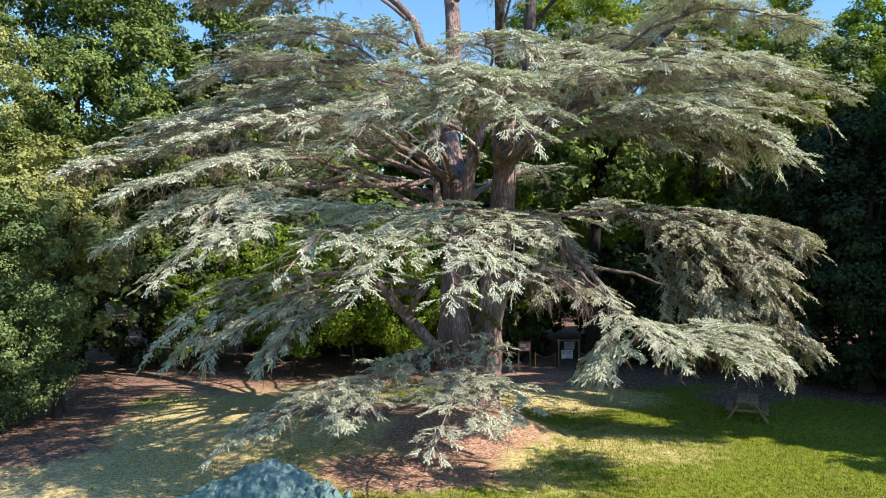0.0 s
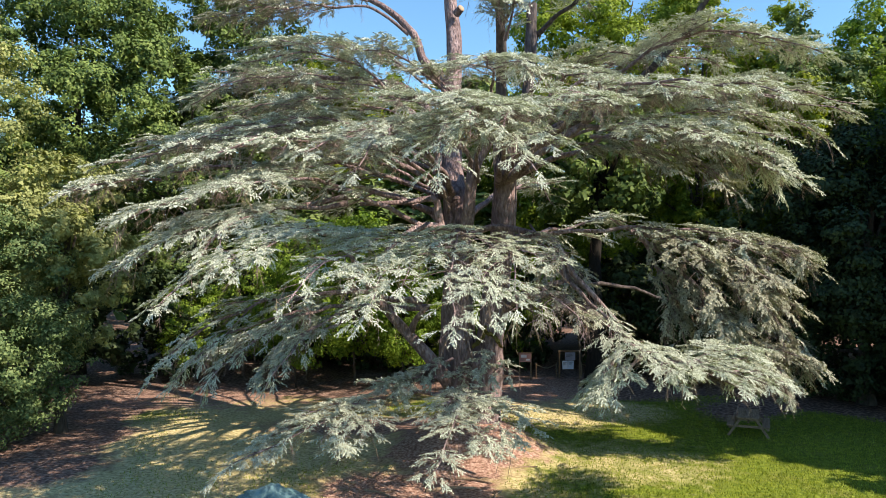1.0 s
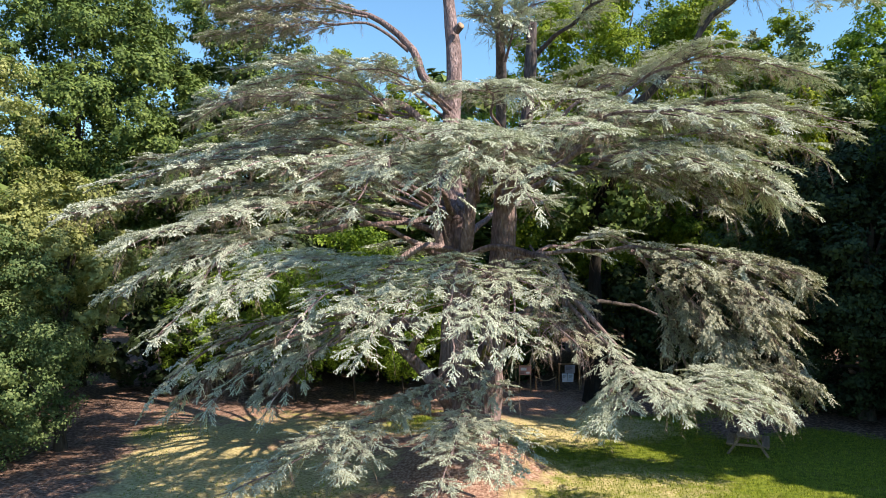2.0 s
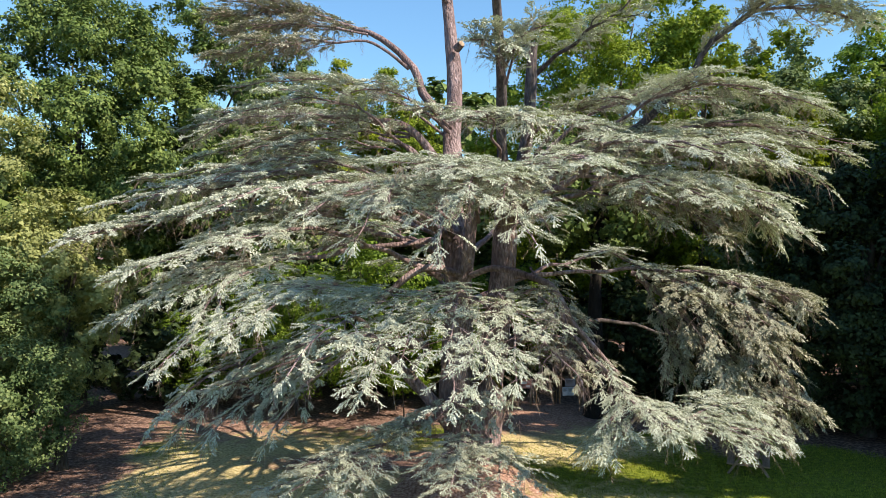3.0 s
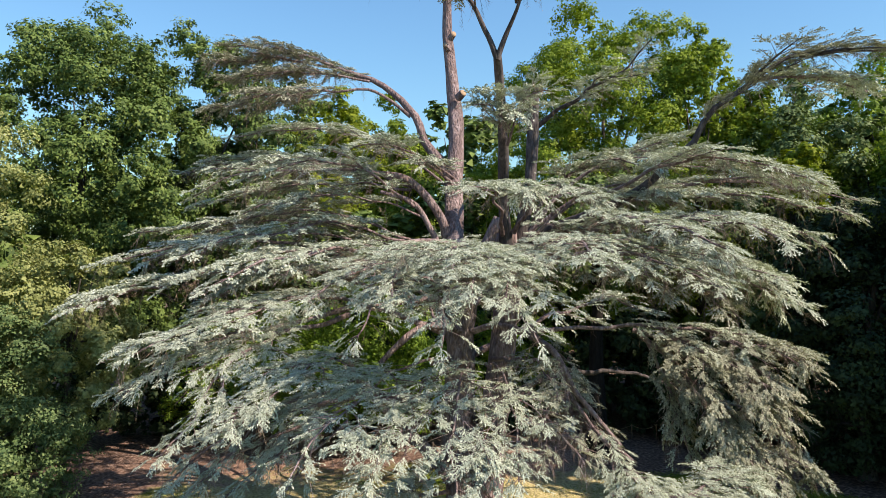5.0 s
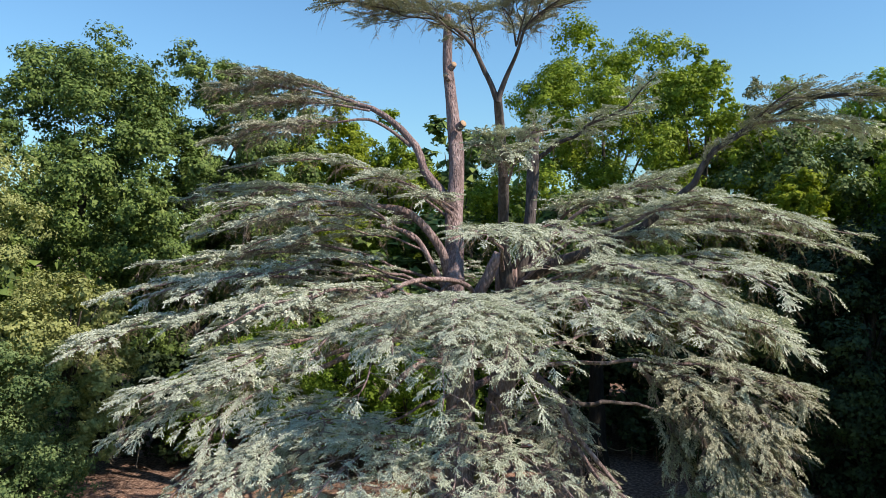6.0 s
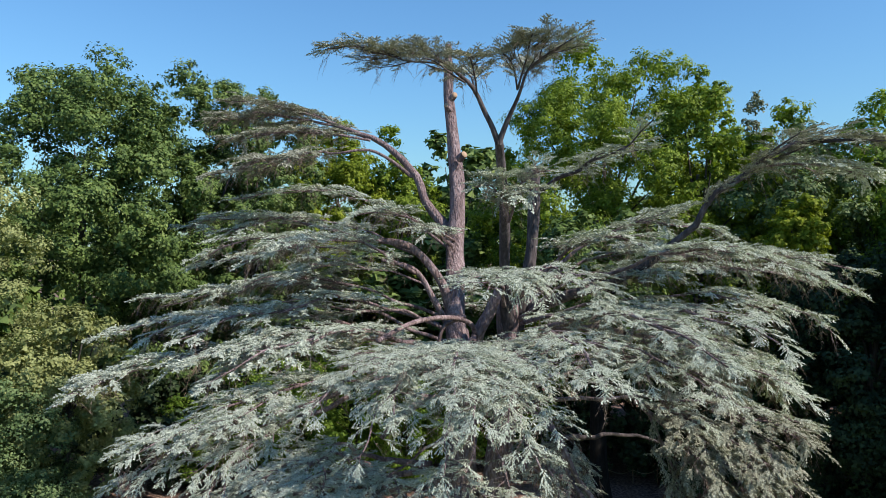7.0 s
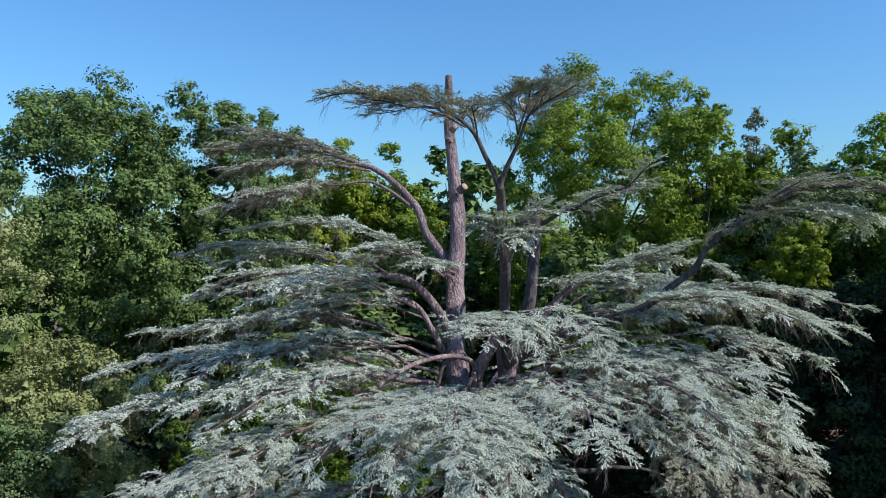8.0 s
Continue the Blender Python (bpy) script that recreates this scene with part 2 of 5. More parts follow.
def ground_material():
    m = bpy.data.materials.new("lawn_and_soil")
    m.use_nodes = True
    n, l = m.node_tree.nodes, m.node_tree.links
    bsdf = n["Principled BSDF"]
    bsdf.inputs["Roughness"].default_value, bsdf.inputs["Specular IOR Level"].default_value = 0.95, 0.1
    co = n.new("ShaderNodeTexCoord")

    def tex(scale, detail=6.0):
        t = n.new("ShaderNodeTexNoise")
        t.inputs["Scale"].default_value, t.inputs["Detail"].default_value = scale, detail
        l.new(co.outputs["Object"], t.inputs["Vector"])
        return t.outputs["Fac"]

    def ramp(value, stops, lo=0.3, hi=0.7):
        r = n.new("ShaderNodeValToRGB")
        while len(r.color_ramp.elements) < len(stops):
            r.color_ramp.elements.new(0.5)
        for i, (e, col) in enumerate(zip(r.color_ramp.elements, stops)):
            e.position, e.color = lo + (hi - lo) * i / (len(stops) - 1), (*col, 1)
        l.new(value, r.inputs["Fac"])
        return r.outputs[0]

    def share(key, wide):
        """The patch's share, broken up at its border by noise."""
        at, mul, rng_ = n.new("ShaderNodeAttribute"), n.new("ShaderNodeMath"), n.new("ShaderNodeMapRange")
        at.attribute_name = key
        mul.operation = "ADD"
        l.new(at.outputs["Fac"], mul.inputs[0])
        l.new(tex(wide, 8.0), mul.inputs[1])
        rng_.inputs["From Min"].default_value, rng_.inputs["From Max"].default_value = 0.72, 1.12
        l.new(mul.outputs[0], rng_.inputs["Value"])
        return rng_.outputs[0]

    def over(base, top, factor):
        x = n.new("ShaderNodeMix")
        x.data_type = "RGBA"
        l.new(factor, x.inputs["Factor"])
        l.new(base, x.inputs[6])
        l.new(top, x.inputs[7])
        return x.outputs[2]

    grass = ramp(tex(5.0, 10.0), [(0.07, 0.105, 0.016), (0.145, 0.195, 0.026), (0.24, 0.285, 0.045)])
    grass = over(grass, ramp(tex(30.0), [(0.12, 0.11, 0.035), (0.24, 0.23, 0.07)]), ramp(tex(0.9, 5.0), [(0, 0, 0), (0.6, 0.6, 0.6)], 0.5, 0.72))
    col = over(grass, ramp(tex(9.0, 10.0), [(0.25, 0.20, 0.10), (0.50, 0.425, 0.215), (0.68, 0.585, 0.36)]), share("dry", 1.6))
    col = over(col, ramp(tex(7.0, 10.0), [(0.07, 0.042, 0.034), (0.185, 0.118, 0.096), (0.38, 0.27, 0.225)]), share("litter", 1.3))
    col = over(col, ramp(tex(11.0, 10.0), [(0.13, 0.07, 0.052), (0.34, 0.20, 0.155), (0.56, 0.40, 0.33)]), share("soil", 2.0))
    l.new(col, bsdf.inputs["Base Color"])
    bp = n.new("ShaderNodeBump")
    bp.inputs["Strength"].default_value, bp.inputs["Distance"].default_value = 0.8, 0.06
    l.new(tex(22.0, 10.0), bp.inputs["Height"])
    l.new(bp.outputs[0], bsdf.inputs["Normal"])
    return m


ground = part("ground", gm, ground_material(), smooth=True)
tagged(ground, "park ground of green lawn, dry grass and reddish needle-covered soil", "ground", kind="structure")

# ---- the cedar ----
def frond_proto(seed, bare=False, seg=0.057, sub=0.25, fat=1.9):
    """A flat cedar fan of unit length along +x: a spine with forked side shoots, each a knobbly cord of needle rosettes."""
    r = np.random.default_rng(seed)
    vs, ts = [], []

    def sliver(p, q, w):
        d = q - p
        s = np.cross(d, r.normal(size=3))
        s = s / (np.linalg.norm(s) + 1e-9) * w
        k = len(vs)
        vs.extend([p - s, p + s, q])
        ts.append((k, k + 1, k + 2))

    zero, end = np.zeros(3), np.array([1.0, 0, 0.02])
    if bare:
        sliver(zero, end, 0.012)
        sliver(zero, end, 0.012)
        for i in range(11):
            x = 0.1 + 0.85 * r.uniform(0, 1)
            ang, ln = r.uniform(0.4, 1.1) * r.choice((-1, 1)), r.uniform(0.2, 0.5) * (1.1 - 0.7 * x)
            p = np.array([x, 0, 0])
            sliver(p, p + np.array([math.cos(ang), math.sin(ang), r.uniform(-0.5, 0.3)]) * ln, 0.008)
        return np.array(vs), np.array(ts)

    def cord(p, m, q, w):
        """A knobbly shoot from p over m to its blunt tip q: a chain of small needle rosettes, each turned its own way."""
        n = max(2, int(round(np.linalg.norm(q - p) / seg)))
        for a in range(n):
            u = (a + r.uniform(0.2, 0.8)) / n
            c = (1 - u) ** 2 * p + 2 * u * (1 - u) * m + u * u * q
            d = 2 * (1 - u) * (m - p) + 2 * u * (q - m)
            d /= np.linalg.norm(d) + 1e-9
            s = np.cross((0, 0, 1.0), d)
            s /= np.linalg.norm(s) + 1e-9
            up = np.cross(d, s)
            size, first, k = w * fat * r.uniform(0.7, 1.25), r.uniform(0, 6.28), len(vs)
            for e in range(3):
                th = first + e * 2.094 + r.normal(0, 0.25)
                vs.append(c + (d * math.cos(th) * 1.35 + s * math.sin(th) + up * r.normal(0, 0.5)) * size)
            ts.append((k, k + 1, k + 2))

    bow, wave = r.uniform(-0.3, 0.3), r.uniform(-0.09, 0.09)

    def spine(x):
        return np.array([x, bow * x * x + wave * math.sin(x * 6), 0.02 * math.sin(x * 5 + bow * 20)])

    cord(zero, spine(0.5) * 2 - (spine(0.0) + spine(1.05)) / 2, spine(1.05), 0.018)
    count = 16
    for i in range(count):
        x = 0.04 + 0.88 * (i + r.uniform(-0.4, 0.4)) / count
        p = spine(max(0.02, x))
        side = (1 if i % 2 else -1) * (1 if r.random() < 0.88 else -1)
        ln = (0.41 * (1 - 0.64 * x) + 0.05) * r.uniform(0.22, 1.4)
        ang = r.uniform(0.35, 1.2)
        d = np.array([math.cos(ang), side * math.sin(ang), r.uniform(-0.22, 0.2)]) * ln
        curl = np.array([0.3, 0, r.uniform(-0.2, 0.06)]) * ln
        m, q = p + d * 0.55 + curl * 0.15, p + d + curl
        cord(p, m + r.normal(0, 0.1, 3) * ln, q, r.uniform(0.015, 0.024))
        if ln > sub:
            for u in (0.38, 0.66)[:1 if ln < sub * 1.3 else 2]:
                c = (1 - u) ** 2 * p + 2 * u * (1 - u) * m + u * u * q
                e = c + np.array([0.85, side * r.choice((-0.3, 0.75)), r.uniform(-0.2, 0.1)]) * ln * r.uniform(0.28, 0.42)
                cord(c, (c + e) / 2, e, r.uniform(0.014, 0.021))
    return np.array(vs), np.array(ts)


FRONDS = [frond_proto(s) for s in range(9)]
MIDDLE = [frond_proto(s, seg=0.105, sub=0.34, fat=2.75) for s in range(30, 36)]
PLAIN = [frond_proto(s, seg=0.11, sub=9.0, fat=2.7) for s in range(40, 44)]
BARE = [frond_proto(s, True) for s in range(20, 23)]
crng = np.random.default_rng(11)
cedar = thing("cedar_tree", 0.9, 27.0, 0.0, "very old blue Atlas cedar with wide layered boughs and several stems", "tree")
CEDAR_AT = np.array([0.9, 27.0, 0.0])


def spread(protos, at, way, size, droop):
    """Copies of sprays at given places, turned along given ways, bent down by droop."""
    n = len(at)
    way = way / (np.linalg.norm(way, axis=1)[:, None] + 1e-9)
    side = np.cross(np.tile((0, 0, 1.0), (n, 1)), way)
    side /= np.linalg.norm(side, axis=1)[:, None] + 1e-9
    up = np.cross(way, side)
    roll = crng.normal(0, 0.11, n)
    side, up = side * np.cos(roll)[:, None] + up * np.sin(roll)[:, None], up * np.cos(roll)[:, None] - side * np.sin(roll)[:, None]
    kind = crng.integers(0, len(protos), n)
    out = []
    for k, (pv, pt) in enumerate(protos):
        sel = np.where(kind == k)[0]
        if not len(sel):
            continue
        s = size[sel][:, None, None]
        v = at[sel][:, None, :] + s * (pv[None, :, 0:1] * way[sel][:, None, :] + pv[None, :, 1:2] * side[sel][:, None, :] + pv[None, :, 2:3] * up[sel][:, None, :])
        v[:, :, 2] -= (droop[sel][:, None] * pv[None, :, 0] ** 2) * size[sel][:, None]
        t = pt[None] + (np.arange(len(sel)) * len(pv))[:, None, None]
        out.append((v.reshape(-1, 3), t.reshape(-1, 3)))
    return join(out)


def plate(line, start, width, droop, sag, gap, size, out, pieces, hang=0.3, holes=0.85):
    """Side branches and sprays along one line; adds the sprays' places, ways, sizes and bends to out."""
    at, way, size_, bend = out
    seg = np.linalg.norm(np.diff(line, axis=0), axis=1)
    run = np.concatenate([[0], np.cumsum(seg)])
    total = run[-1]

    def spray(pos, tl, wide, w):
        if noise.noise((pos[0] * 0.85, pos[1] * 0.85, pos[2] * 1.5)) < -0.05 and crng.random() < holes:
            return
        fs = np.cross((0, 0, 1.0), tl) * crng.choice((-1, 1))
        b = crng.uniform(*wide)
        at.append(pos)
        way.append(tl * math.cos(b) + fs * math.sin(b) + np.array([0, 0, crng.normal(0.06, 0.06)]))
        size_.append(size * crng.uniform(0.55, 1.15))
        bend.append(sag * crng.uniform(0.2, 1.5) * (0.35 + w))

    s = start * total
    k = 0
    while s < total:
        f = (s - start * total) / (total - start * total)
        i = min(int(np.searchsorted(run, s)), len(line) - 1)
        i = max(i, 1)
        g = (s - run[i - 1]) / (run[i] - run[i - 1] + 1e-9)
        p, tan = line[i - 1] + (line[i] - line[i - 1]) * g, line[i] - line[i - 1]
        tan = tan / (np.linalg.norm(tan) + 1e-9)
        flat = np.array([tan[0], tan[1], 0])
        flat /= np.linalg.norm(flat) + 1e-9
        spray(p + (0, 0, 0.08 + 0.12 * (1 - f)), tan, (0.1, 0.9), 0.4 + 0.6 * f)
        spray(p + (0, 0, 0.10 + 0.10 * (1 - f)) - tan * gap * 0.5, tan, (0.2, 0.8), 0.3 + 0.6 * f)
        if crng.random() < 0.35:
            spray(p + (0, 0, 0.09 + 0.12 * (1 - f)), tan, (0.5, 1.3), 0.3 + 0.6 * f)
        for sd in ((1, -1) if crng.random() < 0.45 else ((1,) if k % 2 else (-1,))):
            side = np.array([-flat[1], flat[0], 0]) * sd
            a = crng.uniform(0.5, 1.05)
            d = side * math.cos(a) + tan * math.sin(a) + np.array([0, 0, crng.normal(0.02, 0.05)])
            d /= np.linalg.norm(d)
            shape = (0.5 + 0.5 * min(1, f / 0.3)) * (1 - 0.75 * max(0, (f - 0.3) / 0.7) ** 1.4)
            ln = width * shape * crng.uniform(0.45, 1.25) + 0.12
            m = max(4, int(ln / 0.25))
            u = np.linspace(0, 1, m)
            lat = p + d * (u * ln)[:, None]
            lat[:, 2] += 0.12 * ln * u - droop * ln * u ** 2 * (0.5 + 0.4 * ln)
            pieces.append(tube(lat, 0.010 + 0.006 * ln, 0.004, 3, cap=False))
            q = 0.1
            while q < ln:
                w = q / ln
                jj = w * (m - 1)
                j0 = min(int(jj), m - 2)
                pos = lat[j0] + (lat[j0 + 1] - lat[j0]) * (jj - j0)
                tl = lat[j0 + 1] - lat[j0]
                spray(pos, tl / (np.linalg.norm(tl) + 1e-9), (0.1, 1.1), w)
                q += crng.uniform(0.36, 0.64) * size
            for _ in range(2 if crng.random() < hang * 0.4 else 0):
                j0 = int(crng.uniform(0.1, 0.9) * (m - 1))
                at.append(lat[j0] - (0, 0, 0.05))
                way.append((lat[-1] - lat[0]) / ln * crng.uniform(0.5, 1.0) + crng.normal(0, 0.35, 3) + np.array([0, 0, -0.55]))
                size_.append(size * crng.uniform(0.8, 1.35))
                bend.append(sag * 1.5)
            at.append(lat[-1])
            way.append(lat[-1] - lat[-2])
            size_.append(size * crng.uniform(0.65, 1.0))
            bend.append(sag * crng.uniform(0.6, 1.6))
        s += gap * crng.uniform(0.7, 1.3) * (1.7 if f < 0.22 else 1.0)
        k += 1
    at.append(line[-1])
    way.append(line[-1] - line[-2])
    size_.append(size)
    bend.append(sag)


def bough(*points, r=0.16, start=0.24, width=1.5, droop=0.25, sag=0.5, dead=0.10, gap=0.38, size=0.58, forks=4, protos=FRONDS, under=0.32, trim=0.7, hang=0.09, mat=BARK, needles=NEEDLE, holes=0.72):
    """A spreading bough through the given points, forking outwards, with a layered plate of sprays on its outer part."""
    droop, sag = droop * 0.42, sag * 0.24
    if sum(p[1] for p in points[1:]) < 20.0 * (len(points) - 1):
        size, gap = size * 0.8, gap * 0.86
    line = spline(points, 26)
    run = np.concatenate([[0], np.cumsum(np.linalg.norm(np.diff(line, axis=0), axis=1))])
    stop = np.linspace(0, run[-1] - min(trim, 0.16 * run[-1]), 26)
    line = np.stack([np.interp(stop, run, line[:, k]) for k in range(3)], 1)
    run = np.concatenate([[0], np.cumsum(np.linalg.norm(np.diff(line, axis=0), axis=1))])
    total = run[-1]
    jit = np.array([[noise.noise((p[0] * 0.8, p[1] * 0.8, p[2] + k * 9.1)) for k in range(3)] for p in line])
    line = line + 0.22 * jit * np.minimum(1, run / 2)[:, None]
    pieces = [tube(line, r, 0.018, 8, rough=0.15, power=0.55)]
    out = ([], [], [], [])
    plate(line, start, width * 0.62, droop, sag, gap, size, out, pieces, hang, holes)
    for k in range(forks):
        f = start + (1 - start) * (0.08 + 0.6 * (k + crng.uniform(0, 0.7)) / max(1, forks))
        i = min(int(f * 25), 22)
        tan = line[i + 1] - line[i - 1]
        tan /= np.linalg.norm(tan) + 1e-9
        turn = (1 if k % 2 else -1) * crng.uniform(0.45, 1.15)
        d = np.array([tan[0] * math.cos(turn) - tan[1] * math.sin(turn), tan[0] * math.sin(turn) + tan[1] * math.cos(turn), tan[2] * 0.6 + (crng.normal(0.03, 0.04) if k % 4 else crng.uniform(-0.16, 0.02))])
        ln = min(width * crng.uniform(0.9, 1.6), total * (1 - f) * 0.95 + 0.3)
        u = np.linspace(0, 1, 9)
        bend_in = np.outer(u ** 2, tan - d) * ln * 0.35
        sub = line[i] + d * (u * ln)[:, None] + bend_in
        sub[:, 2] -= droop * ln * u ** 2 * 0.9
        pieces.append(tube(sub, max(0.02, r * 0.24), 0.008, 5, rough=0.1))
        plate(sub, 0.12, width * 0.5, droop, sag, gap, size, out, pieces, hang, holes)
    at, way, size_, bend = (np.array(x) for x in out)
    bare = crng.random(len(at)) < dead
    if bare.any():
        pieces.append(spread(BARE, at[bare] - (0, 0, 0.08), way[bare] - np.array([0, 0, 0.35]), size_[bare] * 1.2, bend[bare]))
    v, t = join(pieces)
    limb = part("bough", (v - CEDAR_AT, t), mat, cedar, smooth=False)
    low = crng.random(len(at)) < under
    if low.any():
        dv, dt = spread(BARE, at[low] - (0, 0, 0.16), way[low] + crng.normal(0, 0.5, (int(low.sum()), 3)) - np.array([0, 0, 0.5]), size_[low] * 1.1, bend[low] + 0.3)
        part("dead_growth", (dv - CEDAR_AT, dt), TWIG, limb, "bare brown twigs under the needles")["kind"] = "stuff"
    if protos is FRONDS and at[:, 1].mean() > 21.5:
        protos = MIDDLE
    fv, ft = spread(protos, at[~bare], way[~bare], size_[~bare], bend[~bare])
    part("foliage", (fv - CEDAR_AT, ft), needles, limb, "blue-green needle sprays" if needles == NEEDLE else "olive-brown needle sprays, ageing and darkened for shade")
    return line


def stem(name, *points, r0=0.5, r1=0.2, sides=20, rough=0.25, flare=0.0, power=1.0, seed=0.0, n=30, label="", mat=BARK):
    line = spline(points, n)
    v, t = tube(line, r0, r1, sides, rough=rough, flare=flare, power=power, seed=seed)
    return part(name, (v - CEDAR_AT, t), mat, cedar, label, smooth=True)


# stems
stem("trunk", (0.8, 27.0, -0.2), (0.65, 27.0, 2.2), (0.48, 27.1, 4.5), (0.5, 27.3, 7.2), (0.42, 27.6, 9.2), r0=0.80, r1=0.40, sides=36, rough=0.32, flare=0.45, seed=1.0, n=44, label="thick fluted main trunk")
stem("stem", (1.3, 26.8, -0.1), (1.55, 26.7, 3.0), (1.9, 26.8, 6.0), (2.15, 26.9, 8.5), (2.2, 27.0, 11.0), r0=0.60, r1=0.36, sides=26, flare=0.4, seed=4.0)
stem("stem", (0.45, 27.5, 8.6), (0.3, 28.4, 10.5), (0.3, 29.6, 12.5), (0.4, 30.6, 15.5), (0.1, 31.0, 19.0), (0.05, 31.0, 21.3), r0=0.42, r1=0.125, seed=7.0, n=44, power=1.7, label="tall pruned leader with a dead top")
stem("stem", (0.65, 26.9, 7.0), (0.85, 26.5, 8.3), (1.05, 26.3, 9.8), (1.5, 26.2, 10.7), (1.85, 26.1, 11.5), r0=0.27, r1=0.17, seed=2.0, rough=0.35)
stem("stem", (2.2, 26.9, 9.6), (2.0, 26.0, 12.2), (1.8, 24.0, 14.5), (1.5, 22.0, 16.2), r0=0.23, r1=0.12, seed=5.0, mat=SHADED_BARK)
stem("stem", (2.5, 27.2, 10.0), (3.05, 27.2, 12.8), (3.2, 27.2, 15.9), r0=0.26, r1=0.19, seed=6.0, mat=SHADED_BARK)
stem("limb", (0.2, 26.6, 2.2), (-0.5, 26.1, 3.2), (-1.4, 25.4, 4.3), (-2.5, 24.5, 5.7), r0=0.28, r1=0.13, seed=8.0, sides=14, label="thick low limb")
stem("limb", (1.05, 26.3, 9.7), (0.8, 25.8, 10.3), (0.1, 25.0, 10.6), (-1.0, 23.2, 10.65), (-2.0, 21.4, 10.3), r0=0.105, r1=0.06, seed=9.0, sides=14, rough=0.35, label="pale bare limb")
stem("limb", (0.15, 28.6, 10.3), (-0.2, 28.3, 11.6), (-1.3, 28.0, 12.9), (-2.5, 27.8, 13.2), (-4.5, 27.5, 13.3), r0=0.21, r1=0.08, seed=10.0, sides=12)
stem("limb", (0.1, 28.4, 9.8), (-0.5, 28.0, 11.0), (-1.2, 27.8, 12.1), (-2.4, 27.4, 12.5), r0=0.13, r1=0.06, seed=16.0, sides=12)
stem("limb", (0.6, 25.6, 10.6), (-0.1, 25.2, 10.3), (-0.35, 25.2, 9.5), r0=0.08, r1=0.05, seed=17.0, sides=12, rough=0.3)
mv, mt = join([tube(spline([(1.05, 26.3, 3.6), (1.3, 26.05, 3.85), (1.45, 25.95, 4.3)], 14), 0.075, 0.04, 9, rough=1.2),
               tube(spline([(1.42, 25.95, 4.1), (1.75, 26.0, 3.95), (2.0, 26.1, 3.55)], 12), 0.06, 0.03, 9, rough=1.2)])
mv = mv + crng.normal(0, 0.028, mv.shape)
part("mossy_branch", (mv - CEDAR_AT, mt), MOSS, cedar, "crooked branch wrapped in yellow-green moss", smooth=True)
for x, y, z, dx, dz, r_ in ((0.5, 30.3, 16.5, 0.2, 0.16, 0.17), (0.12, 30.75, 18.55, -0.16, 0.16, 0.12), (0.2, 30.6, 19.0, 0.12, 0.1, 0.14)):
    v, t = tube(spline([(x, y, z), (x + dx, y - 0.25, z + dz)], 4), r_, r_ * 0.85, 12, rough=0.1, cap=False)
    stub = part("cut_stub", (v - CEDAR_AT, t), BARK, cedar, smooth=True)
    end = np.array([x + dx, y - 0.25, z + dz])
    way = np.array([dx, -0.25, dz]) / np.linalg.norm((dx, -0.25, dz))
    v, t = tube(np.array([end - way * 0.02, end + way * 0.012]), r_ * 0.86, r_ * 0.8, 12)
    part("cut_face", (v - CEDAR_AT, t), CUT, stub, "pale sawn face")
stem("limb", (0.95, 26.5, 7.5), (1.6, 26.0, 7.75), (2.3, 25.6, 7.7), (2.9, 24.4, 7.5), (3.25, 23.0, 7.35), (3.5, 22.2, 6.9), (3.75, 21.9, 6.3), (4.15, 21.4, 5.8), (4.9, 21.0, 4.9), r0=0.11, r1=0.06, seed=12.0, sides=12, rough=0.45, label="crooked brown limb, bare of needles")
stem("limb", (2.0, 26.7, 4.75), (2.5, 26.3, 5.15), (3.1, 26.0, 5.35), (3.7, 24.0, 5.55), (4.3, 21.9, 5.15), (5.2, 20.9, 4.5), r0=0.17, r1=0.07, seed=18.0, sides=12, rough=0.3, label="arching low limb under dead brown twigs")
stem("limb", (3.45, 22.3, 7.0), (3.55, 22.0, 6.2), (3.5, 21.8, 5.6), r0=0.09, r1=0.05, seed=13.0, sides=8, rough=0.4)
stem("limb", (-1.1, 25.6, 4.2), (-0.9, 24.6, 4.7), (-0.5, 23.8, 5.2), r0=0.13, r1=0.06, seed=14.0, sides=9, rough=0.5, label="short mossy limb")
stem("limb", (0.55, 26.7, 7.5), (-0.15, 25.9, 7.75), (-0.8, 25.5, 7.75), (-1.6, 25.2, 7.2), (-2.2, 24.9, 6.6), r0=0.17, r1=0.08, seed=15.0, sides=12, rough=0.5, label="gnarled reddish-brown limb")
stem("limb", (-0.1, 26.0, 7.7), (-0.2, 25.9, 8.2), (-0.35, 25.8, 8.7), (-1.3, 25.6, 8.6), (-2.8, 25.0, 8.5), r0=0.14, r1=0.07, seed=19.0, sides=10, rough=0.5)

# boughs on the left
bough((-0.1, 27.5, 8.3), (-5.0, 25.0, 9.7), (-9.5, 23.6, 9.3), (-12.0, 22.9, 8.6), r=0.14, start=0.3, width=1.5, droop=0.12)
bough((-0.1, 28.0, 9.0), (-5.5, 27.0, 10.6), (-9.5, 26.3, 10.4), (-12.6, 25.9, 9.7), r=0.14, start=0.3, width=1.9, droop=0.15)
bough((-0.1, 26.8, 7.4), (-3.5, 22.5, 9.0), (-6.0, 19.8, 8.6), (-8.3, 18.5, 7.6), r=0.13, start=0.34, width=1.9, droop=0.15, forks=5, holes=0.6, trim=0.3)
bough((-3.0, 23.0, 8.6), (-6.5, 21.0, 7.8), (-9.3, 20.6, 6.3), r=0.10, start=0.2, width=1.6, droop=0.25, sag=0.6, forks=4, holes=0.6, trim=0.3)
